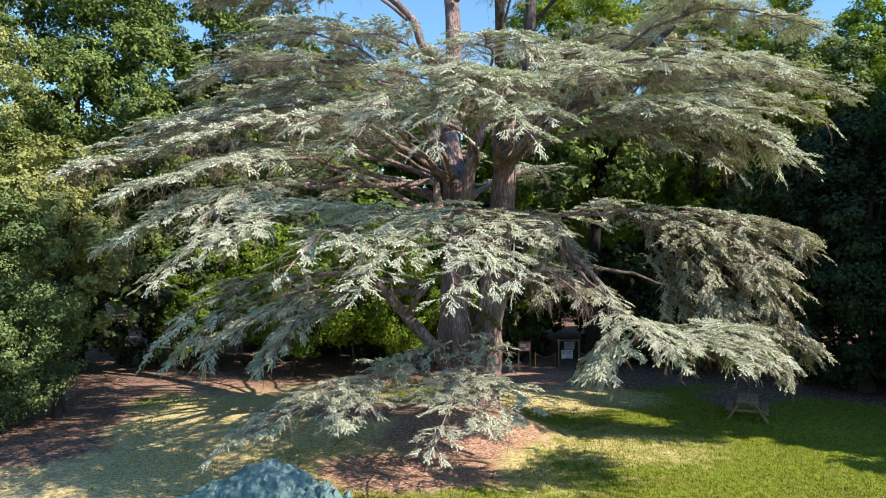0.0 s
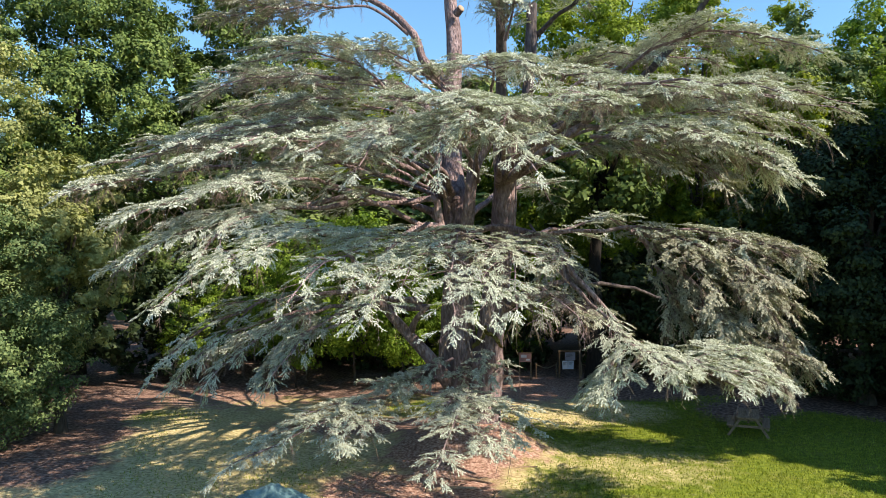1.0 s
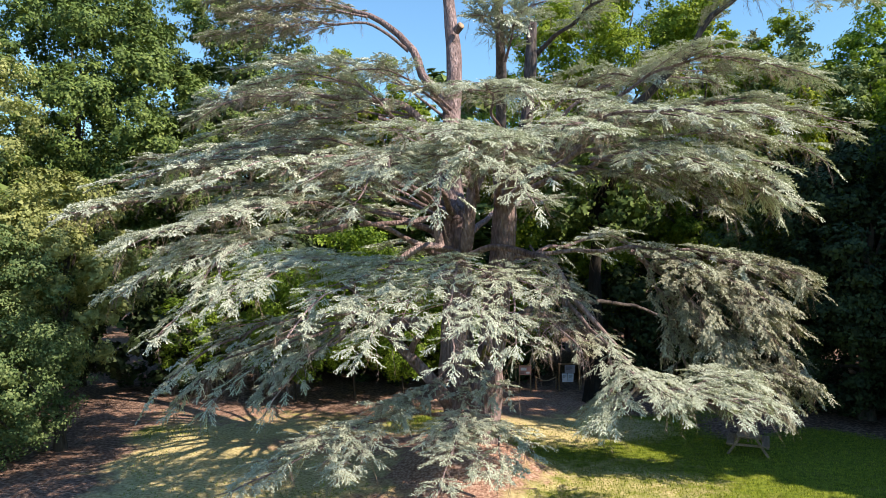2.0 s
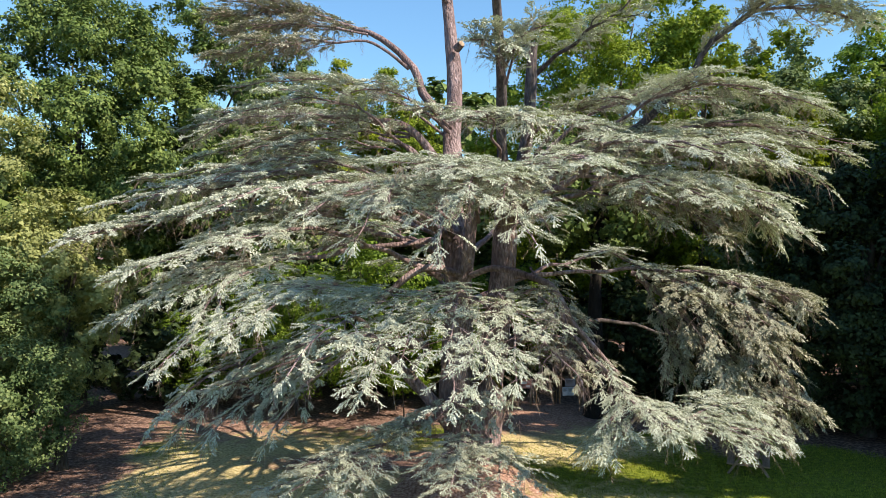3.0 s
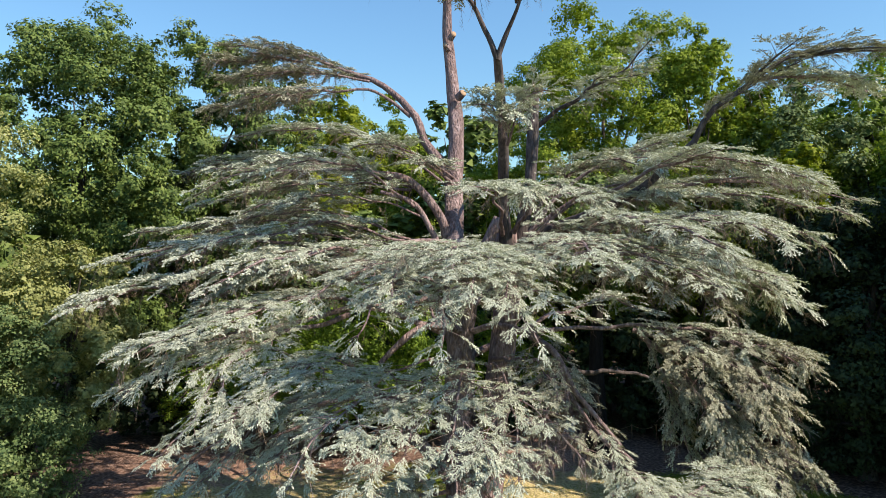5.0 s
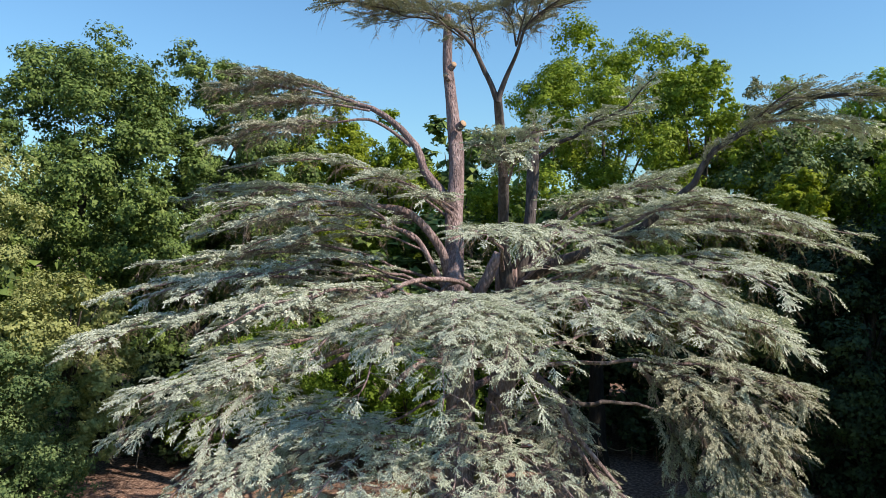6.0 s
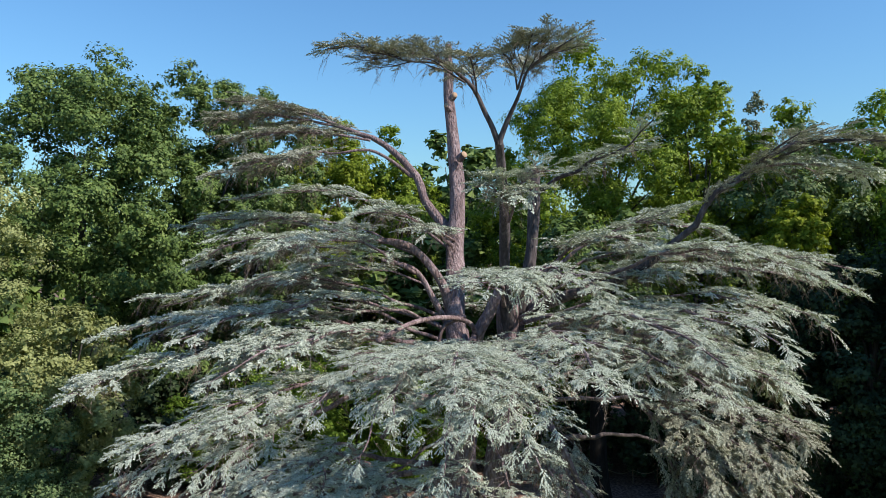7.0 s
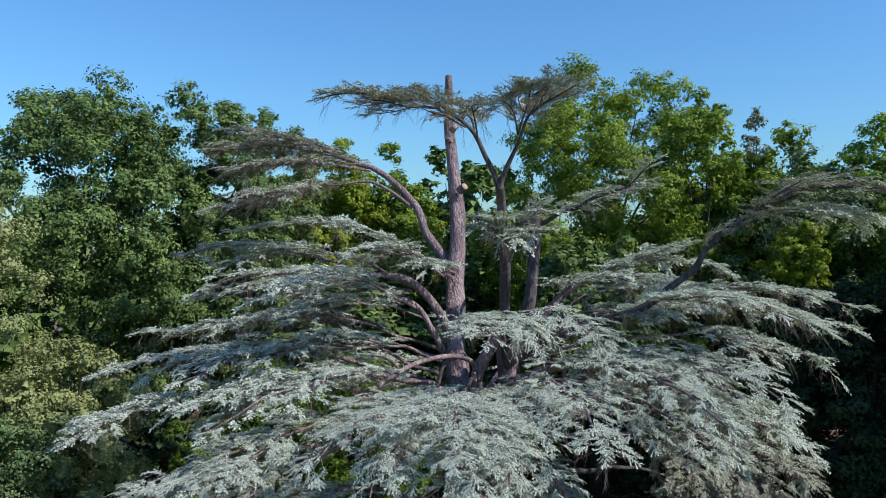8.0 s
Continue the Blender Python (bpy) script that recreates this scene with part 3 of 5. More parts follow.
bough((-3.0, 23.0, 8.4), (-5.3, 19.2, 7.7), (-6.6, 16.9, 5.4), r=0.10, start=0.2, width=1.5, droop=0.3, sag=0.7, forks=4, holes=0.6, trim=0.3)
bough((-2.4, 24.6, 5.6), (-3.0, 21.0, 7.4), (-3.9, 17.5, 7.2), (-4.7, 16.2, 6.2), r=0.12, start=0.4, width=1.8, droop=0.25, sag=0.6, forks=5, holes=0.6, trim=0.3)
bough((-0.8, 26.0, 5.2), (-4.0, 23.0, 5.6), (-6.5, 21.2, 4.9), (-8.5, 20.2, 3.2), r=0.14, width=1.3, droop=0.35, sag=0.8, dead=0.35)
bough((-3.4, 22.4, 5.3), (-4.9, 20.2, 4.7), (-5.8, 19.2, 3.9), (-6.4, 18.9, 2.8), r=0.06, start=0.15, width=0.65, droop=0.5, sag=0.9, size=0.46, dead=0.3, hang=0.2, holes=0.6, forks=2)
bough((-3.0, 22.6, 5.2), (-4.2, 20.3, 4.4), (-4.7, 19.4, 3.5), (-4.9, 19.2, 2.7), r=0.06, start=0.2, width=0.65, droop=0.5, sag=0.9, size=0.46, dead=0.3, hang=0.2, holes=0.6, forks=2)
bough((-4.2, 22.4, 5.2), (-6.2, 20.8, 4.5), (-7.2, 20.2, 3.6), (-7.7, 20.0, 2.8), r=0.06, start=0.2, width=0.65, droop=0.5, sag=0.9, size=0.46, dead=0.3, hang=0.2, holes=0.6, forks=2)
bough((-0.6, 28.0, 4.8), (-5.0, 30.0, 4.6), (-8.0, 31.0, 3.4), (-10.6, 31.2, 2.2), r=0.15, width=1.6, droop=0.45, sag=0.9, dead=0.2, holes=0.2)
bough((-3.5, 29.3, 4.4), (-6.0, 29.0, 3.2), (-7.5, 28.3, 1.7), r=0.08, start=0.2, width=1.2, droop=0.5, sag=1.0, dead=0.25, holes=0.2)
# front boughs, low and drooping
bough((0.2, 26.0, 6.6), (-1.0, 20.0, 7.3), (-2.2, 16.5, 6.9), (-3.2, 14.6, 5.8), r=0.08, start=0.52, width=1.7, droop=0.25, sag=0.45, forks=4, trim=0.2, holes=0.75)
bough((0.6, 26.0, 6.4), (-0.2, 19.5, 7.2), (-1.1, 16.3, 6.6), (-1.8, 14.5, 5.5), r=0.07, start=0.55, width=1.5, droop=0.25, sag=0.45, forks=4, trim=0.2, holes=0.75)
bough((0.9, 26.0, 6.4), (0.5, 19.0, 7.3), (0.2, 16.0, 6.6), (0.1, 14.2, 5.4), r=0.07, start=0.58, width=1.5, droop=0.25, sag=0.45, forks=4, trim=0.2, holes=0.75)
bough((1.4, 26.0, 6.4), (1.5, 19.5, 7.2), (1.5, 16.8, 6.8), (1.4, 14.8, 5.7), r=0.07, start=0.62, width=1.1, droop=0.25, sag=0.45, forks=3, trim=0.2, holes=0.85)
bough((1.6, 26.0, 6.6), (2.5, 21.0, 7.2), (3.0, 18.2, 6.5), r=0.1, start=0.5, width=1.0, droop=0.3, sag=0.7, forks=2, dead=0.3, needles=OLD_SHADED_NEEDLE)
bough((2.9, 25.6, 5.4), (3.4, 23.6, 5.6), (4.0, 21.8, 5.3), (5.0, 20.6, 4.5), r=0.05, start=0.15, width=1.0, droop=0.4, sag=0.8, dead=0.72, trim=0.3, needles=OLD_SHADED_NEEDLE)
# low boughs round the foot
bough((0.1, 26.2, 1.9), (-1.6, 23.2, 2.4), (-3.6, 20.5, 2.2), (-5.6, 18.5, 1.3), r=0.09, width=1.6, droop=0.25, sag=0.6, dead=0.25, forks=5, holes=0.5, trim=0.2)
bough((0.1, 26.2, 2.6), (-1.2, 23.8, 2.8), (-2.3, 21.8, 3.2), r=0.07, start=0.4, width=0.7, droop=0.3, sag=0.6)
bough((0.8, 26.0, 2.2), (0.5, 21.5, 2.6), (0.0, 18.6, 2.0), (-0.5, 17.4, 1.3), r=0.08, start=0.24, width=1.3, droop=0.25, sag=0.6, forks=4, holes=0.8)
bough((1.4, 26.0, 2.0), (1.5, 22.0, 2.3), (1.5, 19.2, 1.6), r=0.07, start=0.35, width=1.2, droop=0.25, sag=0.6, forks=4, holes=0.8)
bough((1.3, 26.2, 3.4), (1.3, 24.9, 3.2), (1.2, 24.0, 2.4), r=0.05, start=0.3, width=0.7, droop=0.4, sag=0.8, gap=0.7, forks=2)
bough((1.9, 26.2, 2.9), (2.1, 25.4, 3.0), (2.3, 24.8, 2.7), r=0.05, start=0.2, width=0.6, droop=0.3, sag=0.8, gap=0.7, forks=2)
bough((0.6, 26.2, 2.4), (0.6, 25.2, 2.9), (0.3, 24.4, 2.8), r=0.05, start=0.2, width=0.6, droop=0.3, sag=0.8, gap=0.7, forks=2)
bough((0.3, 26.0, 3.2), (-0.8, 25.0, 2.9), (-1.6, 24.4, 2.2), r=0.05, start=0.3, width=0.7, droop=0.3, sag=0.8, dead=0.3)
# boughs on the right
bough((3.6, 22.8, 6.3), (4.0, 21.0, 5.5), (4.8, 19.4, 4.6), (5.6, 19.0, 4.0), (6.5, 19.2, 3.1), r=0.1, start=0.5, width=1.4, droop=0.2, sag=0.8, holes=0.15)
bough((4.9, 19.6, 4.6), (4.4, 19.7, 3.9), (3.75, 20.1, 3.2), r=0.07, start=0.2, width=1.0, droop=0.2, sag=0.8, holes=0.15)
bough((5.0, 19.0, 4.3), (4.5, 18.9, 3.8), (3.75, 19.2, 3.35), r=0.06, start=0.2, width=1.0, droop=0.2, sag=0.8, holes=0.15)
bough((5.2, 19.0, 4.2), (6.6, 19.4, 4.1), (8.3, 20.4, 3.9), hang=0.04, r=0.08, start=0.15, width=1.4, droop=0.35, sag=0.8, holes=0.15)
bough((5.2, 19.0, 4.2), (7.2, 18.9, 4.0), (9.3, 19.0, 3.5), r=0.07, start=0.15, width=1.4, droop=0.35, sag=0.8, holes=0.15)
bough((6.0, 19.2, 4.0), (7.6, 20.4, 4.2), (9.0, 21.4, 4.1), r=0.07, start=0.15, width=1.3, droop=0.35, sag=0.8, holes=0.15)
bough((2.6, 20.6, 6.0), (3.0, 18.9, 5.6), (3.4, 18.0, 4.8), r=0.05, start=0.1, width=0.9, droop=0.4, sag=0.8, dead=0.75, needles=OLD_SHADED_NEEDLE)
bough((2.1, 26.9, 7.4), (6.0, 26.2, 7.7), (10.0, 25.8, 7.4), (13.5, 26.6, 6.5), r=0.12, start=0.4, width=1.9, droop=0.35, sag=0.7, dead=0.25)
bough((6.5, 26.0, 7.6), (9.5, 24.8, 6.6), (11.5, 24.3, 4.8), r=0.1, start=0.1, width=1.6, droop=0.5, sag=0.9, dead=0.2, needles=OLD_SHADED_NEEDLE)
bough((6.8, 26.0, 7.4), (8.6, 25.0, 5.6), (9.6, 24.2, 4.0), (10.6, 23.2, 2.8), r=0.1, start=0.1, width=1.4, droop=0.5, sag=1.0, dead=0.2, needles=OLD_SHADED_NEEDLE)
bough((7.0, 26.0, 7.2), (7.8, 25.0, 4.8), (8.2, 24.2, 2.6), r=0.08, start=0.15, width=1.0, droop=0.5, sag=1.0, dead=0.35, needles=OLD_SHADED_NEEDLE)
bough((7.0, 26.0, 7.2), (8.6, 24.8, 6.6), (10.2, 24.2, 5.5), (11.6, 23.8, 4.4), r=0.08, start=0.15, width=1.5, droop=0.4, sag=0.9, dead=0.15, needles=OLD_SHADED_NEEDLE)
bough((7.2, 25.6, 6.4), (8.8, 24.6, 5.2), (10.0, 24.0, 4.0), r=0.06, start=0.15, width=1.3, droop=0.4, sag=0.9, dead=0.15, needles=OLD_SHADED_NEEDLE)
bough((9.0, 25.5, 7.4), (11.0, 24.8, 7.0), (12.8, 24.8, 6.0), r=0.07, start=0.1, width=1.5, droop=0.35, sag=0.8, dead=0.15, needles=OLD_SHADED_NEEDLE)
bough((2.9, 25.2, 7.8), (3.7, 22.8, 6.3), (4.3, 21.0, 5.5), r=0.05, start=0.1, width=0.9, droop=0.4, sag=0.8, dead=0.65, needles=OLD_SHADED_NEEDLE)
bough((9.6, 24.4, 3.9), (11.2, 24.6, 3.6), (12.4, 24.6, 2.8), r=0.07, start=0.1, width=1.0, droop=0.45, sag=0.9, needles=OLD_SHADED_NEEDLE)
bough((9.5, 25.2, 6.3), (10.8, 24.7, 4.8), (11.5, 24.7, 3.7), (12.1, 25.0, 2.7), r=0.06, start=0.1, width=1.0, droop=0.4, sag=0.9, dead=0.25, trim=0.2, holes=0.5, needles=OLD_SHADED_NEEDLE)
bough((8.5, 24.9, 5.3), (9.6, 24.3, 3.9), (10.4, 23.9, 2.5), r=0.06, start=0.1, width=1.1, droop=0.4, sag=0.9, dead=0.2, trim=0.2, holes=0.4, needles=OLD_SHADED_NEEDLE)
bough((9.2, 24.7, 4.8), (10.6, 24.2, 3.4), (11.2, 24.0, 2.3), r=0.06, start=0.1, width=1.0, droop=0.4, sag=0.9, dead=0.2, trim=0.2, holes=0.5, needles=OLD_SHADED_NEEDLE)
bough((7.4, 25.8, 7.5), (9.2, 25.0, 6.9), (10.6, 24.6, 6.0), (11.8, 24.8, 5.0), r=0.06, start=0.1, width=1.1, droop=0.4, sag=0.9, dead=0.25, trim=0.2, holes=0.5, needles=OLD_SHADED_NEEDLE)
bough((2.0, 26.6, 5.0), (4.6, 28.2, 5.7), (8.4, 30.2, 5.1), (15.0, 29.8, 3.0), r=0.18, start=0.55, width=1.6, droop=0.3, sag=0.7, dead=0.3, needles=OLD_SHADED_NEEDLE, mat=SHADED_BARK)
# middle storey towards the camera side
bough((0.9, 21.0, 10.1), (0.4, 17.2, 9.8), (0.0, 15.4, 9.2), (-0.2, 14.5, 8.5), r=0.06, start=0.1, width=1.1, droop=0.3, sag=0.7, trim=0.2)
bough((1.7, 21.0, 10.0), (1.6, 17.2, 9.7), (1.6, 15.6, 9.1), (1.7, 14.8, 8.4), r=0.06, start=0.1, width=1.1, droop=0.3, sag=0.7, trim=0.2)
bough((-0.6, 21.0, 10.0), (-1.3, 17.6, 9.7), (-1.7, 16.2, 9.1), (-2.0, 15.4, 8.5), r=0.06, start=0.1, width=1.1, droop=0.3, sag=0.7, trim=0.2)
bough((1.2, 26.5, 9.4), (0.9, 20.0, 10.2), (0.7, 16.5, 10.1), (0.6, 14.2, 9.4), r=0.1, start=0.5, width=1.5, trim=0.3, droop=0.2, sag=0.6, holes=0.3)
bough((1.0, 26.5, 9.8), (0.4, 20.5, 10.3), (0.2, 17.0, 10.5), (0.1, 14.8, 10.0), r=0.1, start=0.5, width=1.8, trim=0.2, droop=0.2, sag=0.6, holes=0.15)
bough((0.3, 26.8, 9.0), (-0.6, 21.5, 10.1), (-1.1, 17.8, 10.0), (-1.0, 15.4, 9.2), r=0.16, start=0.42, width=1.5, droop=0.2, sag=0.6)
bough((0.2, 26.8, 8.8), (-1.6, 21.0, 10.0), (-2.6, 18.4, 9.7), (-3.4, 16.6, 8.9), r=0.14, start=0.4, width=1.4, droop=0.2, sag=0.6)
bough((0.2, 27.2, 9.0), (-2.8, 23.0, 10.4), (-5.0, 21.0, 10.1), (-6.8, 19.4, 9.0), r=0.15, width=1.5, droop=0.2, sag=0.6)
bough((1.9, 26.5, 9.3), (1.8, 20.5, 10.2), (1.5, 17.0, 10.2), (1.3, 14.4, 9.3), r=0.15, start=0.42, width=1.4, droop=0.22, sag=0.6)
bough((2.0, 26.5, 9.4), (2.8, 20.0, 10.7), (3.2, 16.8, 10.5), (3.2, 14.6, 9.8), r=0.15, start=0.36, width=1.6, droop=0.25, sag=0.7)
bough((2.2, 26.5, 9.4), (4.2, 20.5, 11.2), (5.4, 17.5, 10.9), (6.0, 15.3, 10.3), r=0.17, start=0.4, width=1.6, droop=0.25, sag=0.7, hang=0.22)
bough((2.3, 26.6, 9.5), (5.3, 21.5, 11.2), (7.0, 18.8, 11.1), (8.2, 16.8, 10.5), r=0.18, start=0.38, width=1.7, droop=0.25, sag=0.7, hang=0.22)
bough((2.3, 26.8, 9.5), (6.0, 23.6, 10.7), (8.0, 21.2, 10.1), (9.2, 19.6, 9.4), r=0.16, start=0.38, width=1.6, droop=0.3, sag=0.8, hang=0.22)
bough((4.6, 22.5, 10.6), (6.8, 19.6, 10.2), (8.7, 17.6, 9.4), r=0.08, start=0.2, width=1.3, droop=0.3, sag=0.8, dead=0.2, hang=0.22)
bough((4.0, 22.0, 10.6), (5.6, 18.6, 10.0), (6.8, 16.6, 9.3), r=0.08, start=0.2, width=1.2, droop=0.3, sag=0.8, dead=0.2, hang=0.22)
bough((4.6, 23.4, 10.5), (7.0, 21.6, 10.1), (8.8, 20.6, 9.3), (10.3, 20.2, 8.5), r=0.07, start=0.15, width=1.4, droop=0.35, sag=0.8, dead=0.15, hang=0.22)
bough((3.6, 23.2, 10.3), (5.2, 21.2, 9.8), (6.6, 19.8, 8.9), r=0.07, start=0.15, width=1.2, droop=0.35, sag=0.8, dead=0.25, hang=0.22, needles=OLD_SHADED_NEEDLE)
bough((5.8, 22.7, 10.2), (7.5, 21.2, 9.3), (8.5, 20.4, 8.2), r=0.06, start=0.15, width=1.1, droop=0.4, sag=0.9, dead=0.25, hang=0.22, needles=OLD_SHADED_NEEDLE)
bough((-4.5, 31.0, 13.6), (-7.0, 30.6, 14.0), (-10.4, 30.4, 13.4), r=0.08, start=0.1, width=1.5, droop=0.15, dead=0.2)
bough((-9.0, 23.8, 9.2), (-10.4, 22.6, 9.0), (-11.6, 21.8, 8.3), r=0.06, start=0.1, width=1.1, droop=0.15)
# upper right
bough((2.9, 27.5, 10.8), (4.8, 27.0, 13.0), (7.2, 26.3, 13.8), (10.4, 26.2, 13.2), r=0.13, start=0.35, width=1.9, droop=0.12)
bough((3.0, 27.8, 11.0), (4.0, 25.6, 12.8), (5.4, 24.0, 13.2), (6.8, 22.8, 12.6), r=0.11, start=0.4, width=1.5, droop=0.15)
bough((2.8, 27.5, 10.4), (7.5, 26.4, 12.5), (11.5, 26.4, 12.7), (15.4, 26.6, 12.1), r=0.2, width=2.0, droop=0.2, sag=0.6)
bough((6.0, 26.6, 12.1), (10.0, 25.2, 12.3), (14.3, 25.0, 11.3), r=0.1, start=0.1, width=1.5, droop=0.25, sag=0.7)
bough((2.4, 26.4, 11.0), (3.0, 23.6, 12.4), (3.6, 21.4, 12.0), (4.6, 20.0, 11.3), r=0.1, start=0.52, width=1.5, droop=0.25, sag=0.6)
bough((2.0, 26.4, 10.9), (1.4, 22.0, 12.2), (0.9, 18.3, 11.8), r=0.09, start=0.5, width=1.3, droop=0.2, sag=0.6)
bough((2.9, 27.4, 10.6), (5.6, 24.4, 12.0), (7.2, 22.7, 13.4), (8.2, 22.0, 14.9), (9.3, 21.5, 15.6), (10.4, 21.2, 16.0), (13.6, 20.4, 15.9), mat=SHADED_BARK, r=0.28, start=0.56, gap=0.32, width=1.6, droop=0.2, sag=0.6, forks=5, dead=0.1, holes=0.6, under=0.2, needles=OLD_SHADED_NEEDLE)
bough((4.6, 23.6, 11.9), (6.6, 20.9, 12.9), (8.6, 19.9, 12.6), (10.2, 19.3, 11.9), r=0.08, start=0.2, width=1.6, droop=0.2, sag=0.6, holes=0.5, trim=0.3)
bough((8.8, 21.6, 15.3), (11.0, 21.6, 15.4), (13.0, 22.0, 15.0), r=0.06, start=0.1, width=1.3, droop=0.2, sag=0.6, dead=0.08, holes=0.3, under=0.12)
bough((3.4, 28.6, 15.0), (4.6, 26.4, 15.7), (5.8, 24.0, 16.4), (6.6, 22.4, 17.2), mat=SHADED_BARK, r=0.13, start=0.25, width=1.0, droop=0.15, sag=0.5)
bough((1.9, 24.0, 14.2), (2.6, 23.4, 15.3), (3.4, 22.8, 15.3), r=0.07, start=0.15, width=0.9, droop=0.25, sag=0.6)
bough((1.9, 24.0, 14.0), (1.4, 23.2, 14.9), (0.7, 22.6, 14.7), r=0.07, start=0.15, width=0.9, droop=0.3, sag=0.6)
bough((2.0, 24.4, 13.8), (2.2, 23.2, 14.6), (2.3, 22.2, 14.5), r=0.06, start=0.2, width=0.8, droop=0.3, sag=0.6)
# flat top, its underside shade put into the darker olive needles
bough((1.5, 22.0, 16.0), (0.8, 21.8, 17.5), (-0.3, 21.5, 18.3), (-2.0, 21.0, 18.5), (-4.0, 20.6, 18.3), mat=SHADED_BARK, r=0.10, start=0.36, gap=0.28, width=0.9, droop=0.05, sag=0.2, hang=0.02, under=0.25, dead=0.05, needles=OLD_SHADED_NEEDLE)
bough((1.5, 22.0, 16.0), (1.9, 21.6, 17.3), (2.4, 21.0, 18.2), (3.1, 20.3, 18.5), (4.1, 19.9, 18.9), mat=SHADED_BARK, r=0.10, start=0.42, gap=0.28, width=0.9, droop=0.05, sag=0.2, hang=0.02, under=0.25, dead=0.05, needles=OLD_SHADED_NEEDLE)
for bx, by, bz, tx, ty, tz in ((0.85, 21.8, 17.4, 0.6, 19.6, 18.2), (2.0, 21.5, 17.5, 2.3, 19.2, 18.5), (0.5, 21.7, 17.75, -1.0, 20.0, 18.1), (0.85, 21.8, 17.4, 0.4, 23.8, 18.3),
                           (2.0, 21.5, 17.5, 2.6, 23.4, 18.4), (2.0, 21.5, 17.5, 1.4, 19.9, 18.3), (2.3, 21.15, 18.0, 3.6, 21.6, 18.6), (-0.3, 21.5, 18.25, -2.4, 20.2, 18.3)):
    bough((bx, by, bz), ((bx + tx) / 2, (by + ty) / 2, max(bz, tz) - 0.1), (tx, ty, tz), mat=SHADED_BARK, r=0.035, start=0.3, width=0.75, droop=0.02, sag=0.15, forks=2, gap=0.3, hang=0.02, under=0.25, dead=0.05, needles=OLD_SHADED_NEEDLE)
# upper left
bough((-3.2, 31.4, 17.4), (-5.8, 31.0, 17.7), (-9.6, 30.8, 17.3), r=0.06, start=0.1, gap=0.3, width=1.6, droop=0.15, dead=0.15, holes=0.3, needles=OLD_SHADED_NEEDLE)
bough((0.3, 30.2, 13.2), (-0.9, 30.7, 15.0), (-2.0, 31.2, 16.7), (-3.8, 31.8, 17.8), (-7.0, 32.6, 18.9), (-10.6, 33.4, 19.5), r=0.28, start=0.46, gap=0.3, width=1.7, droop=0.15, sag=0.6, dead=0.12, holes=0.3, needles=OLD_SHADED_NEEDLE)
bough((-4.6, 32.0, 18.1), (-7.5, 32.2, 18.5), (-10.6, 32.4, 18.4), r=0.08, start=0.2, gap=0.3, width=1.7, droop=0.15, dead=0.1, holes=0.3, needles=OLD_SHADED_NEEDLE)
bough((-1.45, 30.95, 15.85), (-3.2, 30.6, 16.9), (-5.5, 29.6, 16.6), (-9.4, 27.9, 15.6), r=0.09, start=0.36, gap=0.3, width=1.9, droop=0.2, sag=0.6, dead=0.15, holes=0.3, needles=OLD_SHADED_NEEDLE)
bough((0.2, 29.8, 12.8), (-2.5, 29.6, 14.6), (-5.6, 29.8, 15.2), (-9.2, 30.0, 14.8), r=0.07, start=0.18, width=1.4, droop=0.12, sag=0.5)
bough((-1.4, 28.0, 12.9), (-4.0, 27.4, 13.4), (-7.0, 27.4, 13.2), (-10.0, 28.0, 12.2), r=0.06, start=0.14, width=1.8, droop=0.18, sag=0.6, dead=0.2)
bough((-1.2, 28.2, 12.7), (-4.5, 31.0, 13.9), (-9.0, 33.4, 14.2), (-13.0, 34.6, 13.7), r=0.06, start=0.2, width=1.7, droop=0.15, sag=0.6)
bough((-1.2, 27.8, 12.0), (-2.6, 25.2, 13.0), (-4.4, 23.4, 13.1), (-6.3, 21.9, 12.4), r=0.08, start=0.2, width=1.5, droop=0.2, sag=0.6, dead=0.2)
bough((0.1, 28.6, 10.2), (-4.0, 27.4, 11.7), (-7.5, 27.4, 11.5), (-12.2, 28.2, 10.9), r=0.08, start=0.22, width=1.6, droop=0.2, sag=0.6)
bough((0.1, 28.4, 9.8), (-3.2, 25.2, 11.2), (-6.0, 23.6, 10.9), (-8.6, 22.6, 10.0), r=0.08, start=0.24, width=1.5, droop=0.2, sag=0.6)
bough((-0.9, 27.9, 11.6), (-2.6, 27.0, 12.3), (-5.0, 26.0, 12.2), (-7.6, 25.2, 11.4), r=0.05, start=0.15, width=1.6, droop=0.2)
bough((-1.3, 28.0, 12.6), (-3.5, 28.8, 12.9), (-7.0, 30.0, 12.8), (-11.0, 31.0, 12.0), r=0.06, start=0.18, width=1.6, droop=0.2)
bough((-0.1, 28.0, 8.9), (-3.0, 25.6, 9.8), (-5.5, 24.2, 9.6), (-8.2, 22.8, 8.7), r=0.09, start=0.25, width=1.5, droop=0.2)
bough((0.2, 29.4, 13.0), (-1.2, 28.0, 14.0), (-2.6, 27.2, 14.2), (-4.2, 26.8, 13.8), r=0.09, start=0.25, width=1.2, droop=0.2)
bough((0.3, 29.6, 13.2), (-0.6, 27.6, 13.6), (-1.0, 26.2, 13.2), r=0.07, start=0.25, width=1.1, droop=0.3)
bough((2.6, 26.8, 10.4), (4.4, 25.2, 11.9), (6.4, 24.6, 12.1), (8.2, 24.4, 11.7), r=0.09, start=0.52, width=1.5, droop=0.2)
bough((2.8, 27.4, 10.8), (5.0, 27.6, 12.4), (8.0, 28.6, 12.8), (11.5, 29.6, 12.4), r=0.10, start=0.24, width=1.8, droop=0.2)
